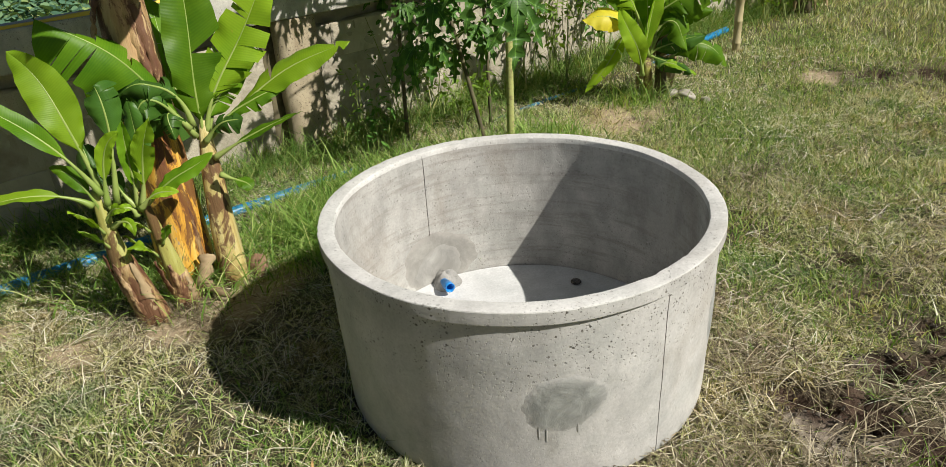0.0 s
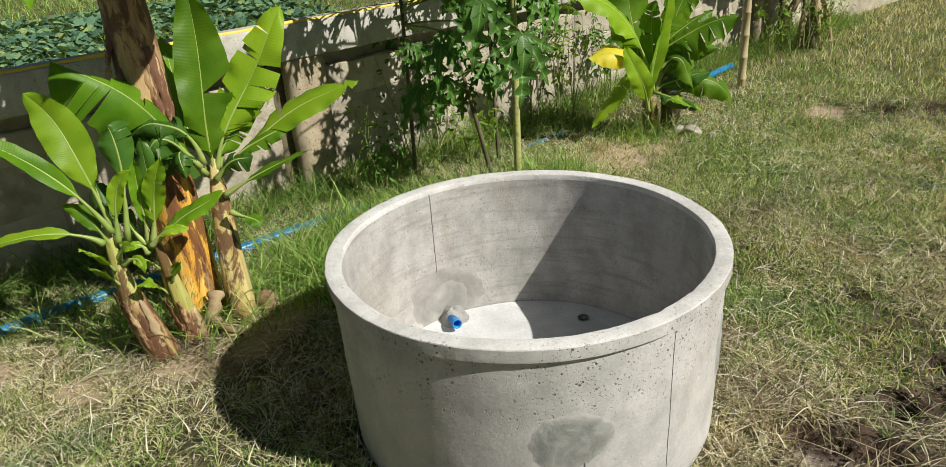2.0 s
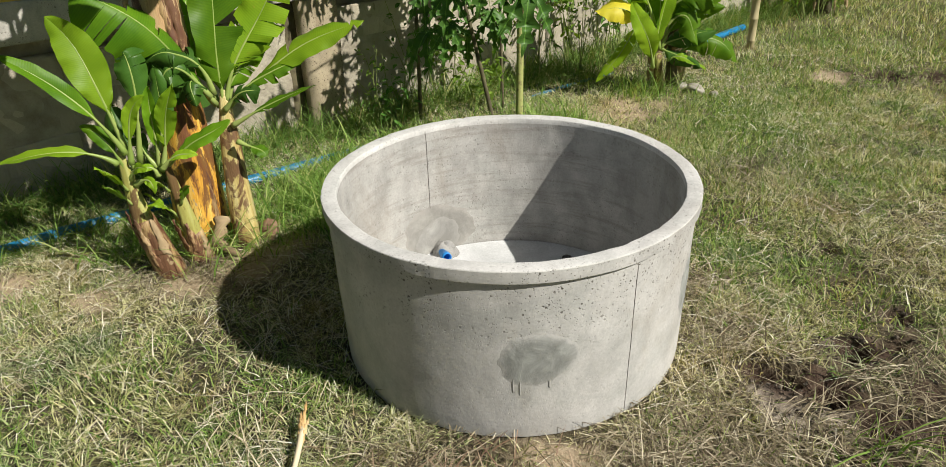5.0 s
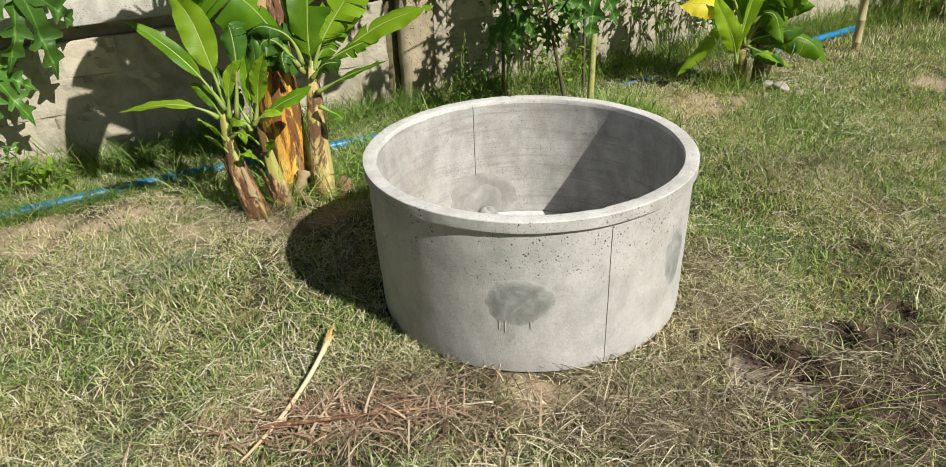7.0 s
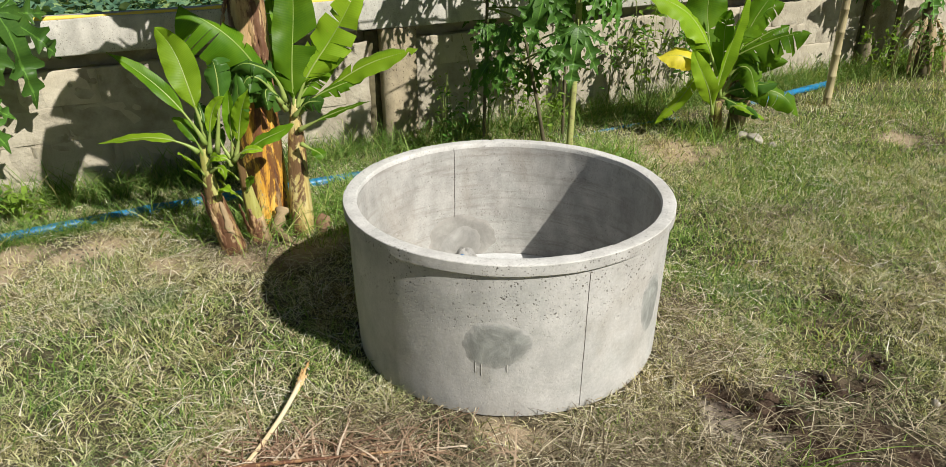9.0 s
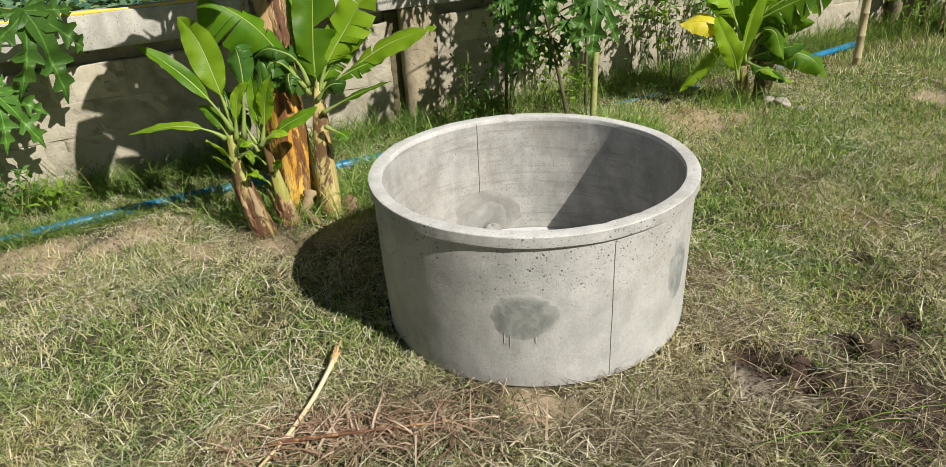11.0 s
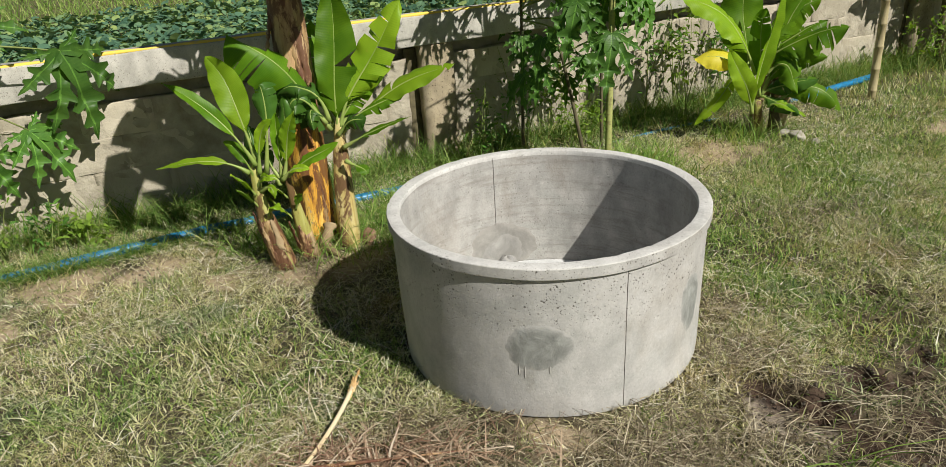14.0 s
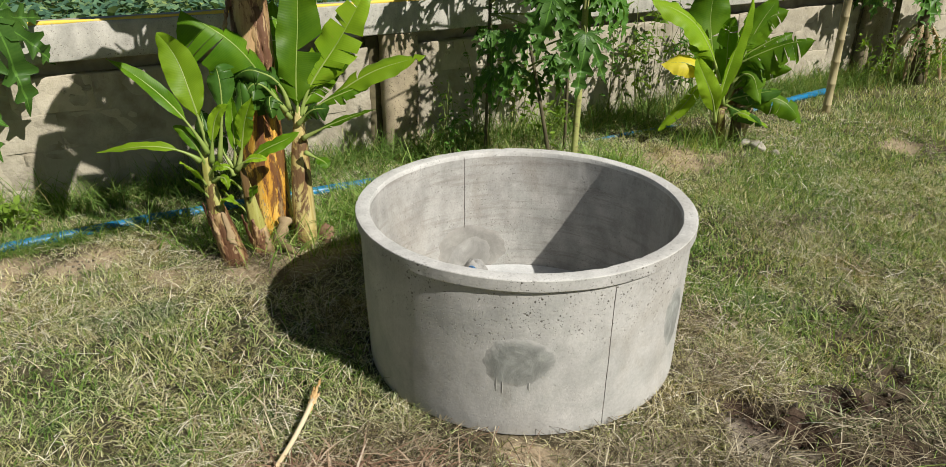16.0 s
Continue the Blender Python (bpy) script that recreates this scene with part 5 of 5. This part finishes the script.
# ---- grass, straw and the leafy field: too many to count ----
def blades(name, label, x, y, height, width, lean, material, seed, rows=3, z0=None, category="grass", way=None):
    """Tapering bent blades, all in one mesh."""
    r = np.random.default_rng(seed)
    n = len(x)
    az, turn = r.uniform(0, 6.28, n), r.uniform(0, 6.28, n)
    if way is not None:
        az = way
    d = np.stack([np.cos(az), np.sin(az), 0 * az], -1)
    w = np.stack([-np.sin(turn), np.cos(turn), 0 * turn], -1)
    z = ground_height(x, y) - 0.004 if z0 is None else z0
    p = np.stack([x, y, z], -1)
    V = np.zeros((n, 2 * rows + 1, 3))
    for k in range(rows + 1):
        s = k / rows
        c = p + d * (height * lean * s**1.6)[:, None] + np.array([0, 0, 1.0]) * (height * (s - 0.45 * lean * s * s) * np.sqrt(np.maximum(0.05, 1 - 0.25 * lean**2)))[:, None]
        if k == rows:
            V[:, 2 * rows] = c
        else:
            hw = (width * (1 - 0.75 * s) / 2)[:, None]
            V[:, 2 * k], V[:, 2 * k + 1] = c - w * hw, c + w * hw
    m = 2 * rows + 1
    base = (np.arange(n) * m)[:, None]
    quads = np.concatenate([base + np.array([[2 * k, 2 * k + 1, 2 * k + 3, 2 * k + 2]]) for k in range(rows - 1)], 0)
    tris = base + np.array([[2 * rows - 2, 2 * rows - 1, 2 * rows]])
    me = bpy.data.meshes.new(name)
    nq, nt = len(quads), len(tris)
    me.vertices.add(n * m)
    me.vertices.foreach_set("co", V.astype(np.float32).ravel())
    me.loops.add(nq * 4 + nt * 3)
    me.loops.foreach_set("vertex_index", np.r_[quads.ravel(), tris.ravel()].astype(np.int32))
    me.polygons.add(nq + nt)
    me.polygons.foreach_set("loop_start", np.r_[np.arange(nq) * 4, nq * 4 + np.arange(nt) * 3].astype(np.int32))
    me.update(calc_edges=True)
    me.materials.append(material)
    return tagged(new(name, me), label, category, kind="stuff")


def wall_side(x, y):
    return (x - WALL_O.x) * WN[0] + (y - WALL_O.y) * WN[1]


def keep(x, y, r, bare=0.75, clump=0.5):
    """Thins points out: none in the tank or the wall, few on bare soil, uneven elsewhere."""
    k = (np.hypot(x, y) > 0.578) & (r.random(len(x)) > (outside(x, y) - 0.1) / 1.5 * (y < 3.2))
    n = wall_side(x, y)
    k &= (n < 0.085) | (n > 0.22)
    chance = 1 - bare * spots(x, y, BARE) - 0.9 * spots(x, y, DAMP) - 0.85 * spots(x, y, SILT)
    chance *= 1 - clump * np.clip(0.5 - 1.4 * smooth_noise(x, y, 5.5, 21), 0, 1)
    chance *= 1 - 0.55 * np.exp(-(((x - 1.05) / 0.55) ** 2 + ((y + 0.5) / 0.35) ** 2) ** 2)
    return k & (r.random(len(x)) < chance)


def scatter(n, x0, x1, y0, y1, seed, **kw):
    r = np.random.default_rng(seed)
    x, y = r.uniform(x0, x1, n), r.uniform(y0, y1, n)
    k = keep(x, y, r, **kw)
    return x[k], y[k], r


x, y, r = scatter(390000, -4.0, 3.4, -2.3, 3.9, 51)
k = (wall_side(x, y) < 0.1) & (r.random(len(x)) > outside(x, y) / 0.9)
x, y = x[k], y[k]
lush = np.clip(0.5 + 1.2 * smooth_noise(x, y, 3.2, 33), 0, 1)
blades("mown_grass", "short mown grass mixed with dry blades", x, y, r.uniform(0.015, 0.055, len(x)) * (0.6 + 0.8 * lush), r.uniform(0.003, 0.007, len(x)), r.uniform(0.2, 1.6, len(x)), GRASS, 52, 2)


def clumps(count, per, spread, x0, x1, y0, y1, seed, **kw):
    """Places and leaning directions of blades that spring from shared roots."""
    cx, cy, r = scatter(count, x0, x1, y0, y1, seed, **kw)
    i = np.repeat(np.arange(len(cx)), r.poisson(per, len(cx)))
    a, d = r.uniform(0, 6.28, len(i)), spread * np.abs(r.normal(0, 1, len(i)))
    x, y = cx[i] + d * np.cos(a), cy[i] + d * np.sin(a)
    k = (np.hypot(x, y) > 0.585) & (wall_side(x, y) < 0.06)
    return x[k], y[k], (a + r.normal(0, 0.5, len(i)))[k], r.uniform(0.55, 1.3, len(cx))[i][k], r


x, y, way, tall, r = clumps(24000, 13, 0.013, -3.4, 2.7, -1.7, 2.6, 71, clump=0.9)
blades("grass_clumps", "small clumps of mown grass, green and straw-coloured", x, y, r.uniform(0.03, 0.085, len(x)) * tall, r.uniform(0.003, 0.0065, len(x)), r.uniform(0.6, 1.8, len(x)), GRASS, 72, 2, way=way)
x, y, r = scatter(150000, 1.2, 9.0, 1.5, 15.0, 53)
k = (wall_side(x, y) < 0.1) & ((x > 2.6) | (y > 3.4))
x, y = x[k], y[k]
blades("far_grass", "short grass farther along the wall", x, y, r.uniform(0.04, 0.10, len(x)), r.uniform(0.005, 0.009, len(x)), r.uniform(0.2, 1.1, len(x)), GRASS, 54, 2)
r = np.random.default_rng(64)
n = 200000
x, y = r.uniform(-9, 10, n), r.uniform(-9, 9, n)
k = (wall_side(x, y) < 0.05) & (r.random(n) < outside(x, y) / 0.6) & ~((x > 1.2) & (y > 1.5))
x, y = x[k], y[k]
blades("outer_grass", "rough grass round the plot", x, y, r.uniform(0.03, 0.09, len(x)), r.uniform(0.007, 0.013, len(x)), r.uniform(0.3, 1.5, len(x)), GRASS, 65, 2)
# straw left by mowing
x, y, r = scatter(128000, -3.4, 3.2, -1.5, 3.8, 55, bare=0.7, clump=0.7)
k = wall_side(x, y) < 0.0
x, y = x[k], y[k]
dry = np.clip(0.35 + 1.3 * smooth_noise(x, y, 2.6, 44), 0, 1)
k = r.random(len(x)) < (0.12 + 0.88 * dry) * np.where((x > 0.6) & (y > 0.4), 0.55, 1.0) + 0.06 * (x < -0.3)
x, y = x[k], y[k]
blades("mown_straw", "loose dry straw left on the mown grass", x, y, r.uniform(0.02, 0.105, len(x)), r.uniform(0.0026, 0.006, len(x)), r.uniform(1.7, 1.98, len(x)), STRAW, 56, 3, way=4 * smooth_noise(x, y, 2.2, 45) + r.normal(0, 0.9, len(x)) + 3.14 * r.integers(0, 2, len(x)),
       z0=ground_height(x, y) + r.uniform(0.0, 0.025, len(x)), category="straw")
r = np.random.default_rng(61)
dead = [(1.05, -0.50, 0.35, 3600), (0.45, -0.72, 0.16, 1500), (-0.25, -0.78, 0.16, 1000), (2.7, 2.8, 0.25, 1200), (0.66, 0.25, 0.12, 500), (-1.1, 0.5, 0.18, 600), (-1.3, 0.38, 0.12, 1300), (0.10, -0.72, 0.2, 500), (0.8, 2.3, 0.25, 500), (1.5, 0.9, 0.25, 500), (2.0, 1.6, 0.3, 500), (1.25, 1.3, 0.2, 700), (0.72, -0.10, 0.10, 500), (1.6, 0.35, 0.25, 500)]
x = np.concatenate([r.normal(a, s, n) for a, b, s, n in dead])
y = np.concatenate([r.normal(b, s * 0.7, n) for a, b, s, n in dead])
k = (np.hypot(x, y) > 0.60) & (r.random(len(x)) > 0.93 * np.maximum(np.maximum(spots(x, y, DAMP), spots(x, y, SILT)), spots(x, y, BARE)))
x, y = x[k], y[k]
blades("dead_straw", "matted grey-brown dead grass round the churned soil", x, y, r.uniform(0.03, 0.12, len(x)), r.uniform(0.0025, 0.006, len(x)), r.uniform(1.6, 1.98, len(x)), DEAD, 62, 3,
       z0=ground_height(x, y) + r.uniform(0.0, 0.03, len(x)), category="straw")
lush_at = [(1.35, 2.25, 0.28, 1800), (1.0, 1.5, 0.22, 1000), (1.9, 3.0, 0.3, 1500), (-1.9, 0.0, 0.14, 350), (-1.35, -0.25, 0.16, 400), (-1.55, -0.8, 0.2, 500), (-2.0, -0.45, 0.16, 250), (0.78, 0.5, 0.14, 600),
           (1.0, -0.72, 0.08, 40), (1.7, 1.2, 0.2, 700), (0.5, -0.62, 0.08, 200), (-0.62, -0.35, 0.10, 350), (-0.95, -0.75, 0.14, 400), (2.6, 3.6, 0.35, 1200), (0.72, 0.95, 0.12, 400), (1.6, 1.9, 0.6, 9000), (2.6, 3.2, 0.6, 3600), (1.1, 0.7, 0.3, 1200), (3.4, 4.6, 0.9, 4000), (-1.0, -0.3, 0.3, 450), (-1.75, -0.5, 0.3, 300), (1.0, 0.15, 0.2, 900), (0.95, -0.80, 0.2, 260)]
x = np.concatenate([r.normal(a, s, n) for a, b, s, n in lush_at])
y = np.concatenate([r.normal(b, s, n) for a, b, s, n in lush_at])
k = (np.hypot(x, y) > 0.60) & (wall_side(x, y) < 0.05) & (r.random(len(x)) > 0.97 * spots(x, y, BARE))
x, y = x[k], y[k]
blades("green_grass_patches", "fresh green grass in scattered patches", x, y, r.uniform(0.025, 0.085, len(x)), r.uniform(0.004, 0.007, len(x)), r.uniform(0.2, 1.4, len(x)), LUSH, 63, 3)
r = np.random.default_rng(67)
n = 620
x = r.normal(-0.40, 0.20, n)
y = -0.90 + 0.30 * (x + 0.40) + r.normal(0, 0.055, n)
blades("dead_leaf_shreds", "shredded brown dead banana leaf on the grass", x, y, r.uniform(0.03, 0.13, n), r.uniform(0.003, 0.011, n), r.uniform(1.2, 1.95, n), SHRED, 68, 4, z0=ground_height(x, y) + r.uniform(0.005, 0.04, n), category="dead leaf")
# wisps that grow through and over the pipe
r = np.random.default_rng(69)
n = 4200
i = np.clip((r.choice([0, 2, 3, 5, 6, 8, 9, 7, 11, 13, 12, 15, 17, 18, 21, 23, 26, 34, 44, 58], n) + r.normal(0, 1.2, n)).astype(int), 0, len(fine) - 1)
x, y = fine[i, 0] + r.normal(0.02, 0.04, n), fine[i, 1] + r.normal(-0.02, 0.04, n)
blades("pipe_grass", "thin grass wisps growing over the blue pipe", x, y, r.uniform(0.05, 0.20, n), r.uniform(0.003, 0.006, n), r.uniform(0.4, 1.6, n), TALL, 70, 4)
# tall grass at the wall's foot
r = np.random.default_rng(57)
n = 17000
u, v = r.uniform(-1.2, 8.5, n), -np.abs(r.normal(0, 0.17, n)) + 0.07
k = (u > 1.25) | (r.random(n) < 0.95 * (v > -0.19))
u, v = u[k], v[k]
x, y = WALL_O.x + u * WU[0] + v * WN[0], WALL_O.y + u * WU[1] + v * WN[1]
blades("tall_grass", "long uncut green grass along the wall's foot", x, y, r.uniform(0.08, 0.42, len(x)) * r.uniform(0.6, 1, len(x)), r.uniform(0.003, 0.008, len(x)), r.uniform(0.3, 1.5, len(x)), TALL, 58, 4)
r = np.random.default_rng(59)
tuft = [(-1.85, 0.68, 0.12, 120), (-1.6, 0.55, 0.10, 120), (-1.4, 0.62, 0.10, 150), (-1.3, 0.75, 0.12, 500), (-0.95, 0.95, 0.15, 900), (-0.7, 1.2, 0.2, 2600), (-0.4, 1.45, 0.2, 2600), (-0.1, 1.6, 0.2, 1800), (0.3, 1.9, 0.16, 900), (0.95, 2.65, 0.12, 350), (1.02, -0.66, 0.05, 22), (-1.55, 0.6, 0.1, 120), (-1.25, 0.55, 0.12, 120)]
x = np.concatenate([r.normal(a, s, n) for a, b, s, n in tuft])
y = np.concatenate([r.normal(b, s, n) for a, b, s, n in tuft])
k = (np.hypot(x, y) > 0.62) & (wall_side(x, y) < 0.08)
x, y = x[k], y[k]
blades("grass_tufts", "rank green grass tufts behind the tank", x, y, r.uniform(0.06, 0.38, len(x)) * r.uniform(0.6, 1, len(x)), r.uniform(0.004, 0.009, len(x)), r.uniform(0.3, 1.4, len(x)), LUSH, 60, 4)


def field(n, seed):
    """Broad leaves on short stalks that cover the plot beyond the wall."""
    r = np.random.default_rng(seed)
    u, v = r.uniform(-12, 6, n), 0.45 + 10.5 * r.random(n) ** 1.15
    x, y = WALL_O.x + u * WU[0] + v * WN[0], WALL_O.y + u * WU[1] + v * WN[1]
    z = r.uniform(0.05, 0.30, n) * (0.7 + 0.5 * smooth_noise(x, y, 1.6, 77))
    size = r.uniform(0.035, 0.085, n)
    ring = np.array([(0, 0, 0), (0.9, -0.35, 0.05), (1.0, 0.35, 0.1), (0.55, 0.9, 0.05), (0, 1.15, -0.12), (-0.55, 0.9, 0.05), (-1.0, 0.35, 0.1), (-0.9, -0.35, 0.05)])
    a, tx, ty = r.uniform(0, 6.28, n), r.normal(0, 0.35, n), r.normal(0, 0.35, n)
    P = ring[None] * size[:, None, None]
    X2 = P[..., 0] * np.cos(a)[:, None] - P[..., 1] * np.sin(a)[:, None]
    Y2 = P[..., 0] * np.sin(a)[:, None] + P[..., 1] * np.cos(a)[:, None]
    Z2 = P[..., 2] + X2 * tx[:, None] + Y2 * ty[:, None]
    V = np.stack([x[:, None] + X2, y[:, None] + Y2, z[:, None] + Z2], -1).reshape(-1, 3)
    F = [(b, b + i, b + i + 1) for b in range(0, n * 8, 8) for i in range(1, 7)]
    tagged(mesh_ob("field_leaves", V, F, VINE, smooth=False), "dense blue-green leafy crop beyond the wall", "field crop", kind="stuff")


field(40000, 80)
r = np.random.default_rng(81)
n = 30000
u, v = r.uniform(-8, 7, n), 0.25 + 9 * r.random(n) ** 1.6
k = (u > 1.0) | (r.random(n) < 0.25)
u, v, n = u[k], v[k], int(k.sum())
x, y = WALL_O.x + u * WU[0] + v * WN[0], WALL_O.y + u * WU[1] + v * WN[1]
blades("field_grass", "green grass among the crop beyond the wall", x, y, r.uniform(0.12, 0.38, n), r.uniform(0.008, 0.016, n), r.uniform(0.2, 1.2, n), TALL, 82, 3)

n = 26000
u, v = r.uniform(-16, 8, n), 10.0 + 14 * r.random(n) ** 1.3
x, y = WALL_O.x + u * WU[0] + v * WN[0], WALL_O.y + u * WU[1] + v * WN[1]
blades("meadow_grass", "bright green meadow grass behind the crop", x, y, r.uniform(0.12, 0.34, n), r.uniform(0.012, 0.024, n), r.uniform(0.2, 1.2, n), LUSH, 83, 2)

# ---- the wall's blocks ----
BLOCK_MESHES = []
for i in range(5):
    ob = worn_box("block_shape", -0.1965, 0.1965, 0, 0.06, -0.0955, 0.0955, BLOCK, None, 0.04, 0.007, 0.006, 40 + i)
    BLOCK_MESHES.append(ob.data)
    bpy.data.objects.remove(ob)
r = np.random.default_rng(91)
for row in range(4):
    z = 0.017 + row * 0.195
    for i in range(int((9.0 + 1.6) / 0.4)):
        u = -1.6 + i * 0.4 + (0.2 if row % 2 else 0)
        if any(p - 0.40 < u < p + 0.31 for p in POSTS):
            continue
        b = new("block", BLOCK_MESHES[int(r.integers(5))])
        b.parent = wall
        b.location = (u, 0.086 + r.uniform(-0.004, 0.004), z + r.uniform(-0.002, 0.002))
        b.rotation_euler = (0, r.uniform(-0.006, 0.006), 0)

# ---- clods in the muddy hollows ----
r = np.random.default_rng(95)
V, F = [], []
for cx, cy, rad, *_ in DAMP + SILT + BARE[:5]:
    for _ in range(26):
        a, d, k = r.uniform(0, 6.28), rad * 1.2 * math.sqrt(r.random()), r.uniform(0.003, 0.009)
        c = np.array([cx + d * math.cos(a), cy + d * math.sin(a), 0.0])
        c[2] = float(ground_height(c[:1], c[1:2])[0]) + k * 0.3
        base = len(V)
        for q in ((1, 0, 0), (-1, 0, 0), (0, 1, 0), (0, -1, 0), (0, 0, 1), (0, 0, -1)):
            V.append(c + np.array(q) * k * r.uniform(0.6, 1.3, 3) + r.normal(0, 0.2 * k, 3))
        F += [tuple(base + i for i in f) for f in ((0, 2, 4), (2, 1, 4), (1, 3, 4), (3, 0, 4), (2, 0, 5), (1, 2, 5), (3, 1, 5), (0, 3, 5))]
tagged(mesh_ob("soil_clods", V, F, CLOD, smooth=False), "small brown clods of churned soil", "soil", kind="stuff")
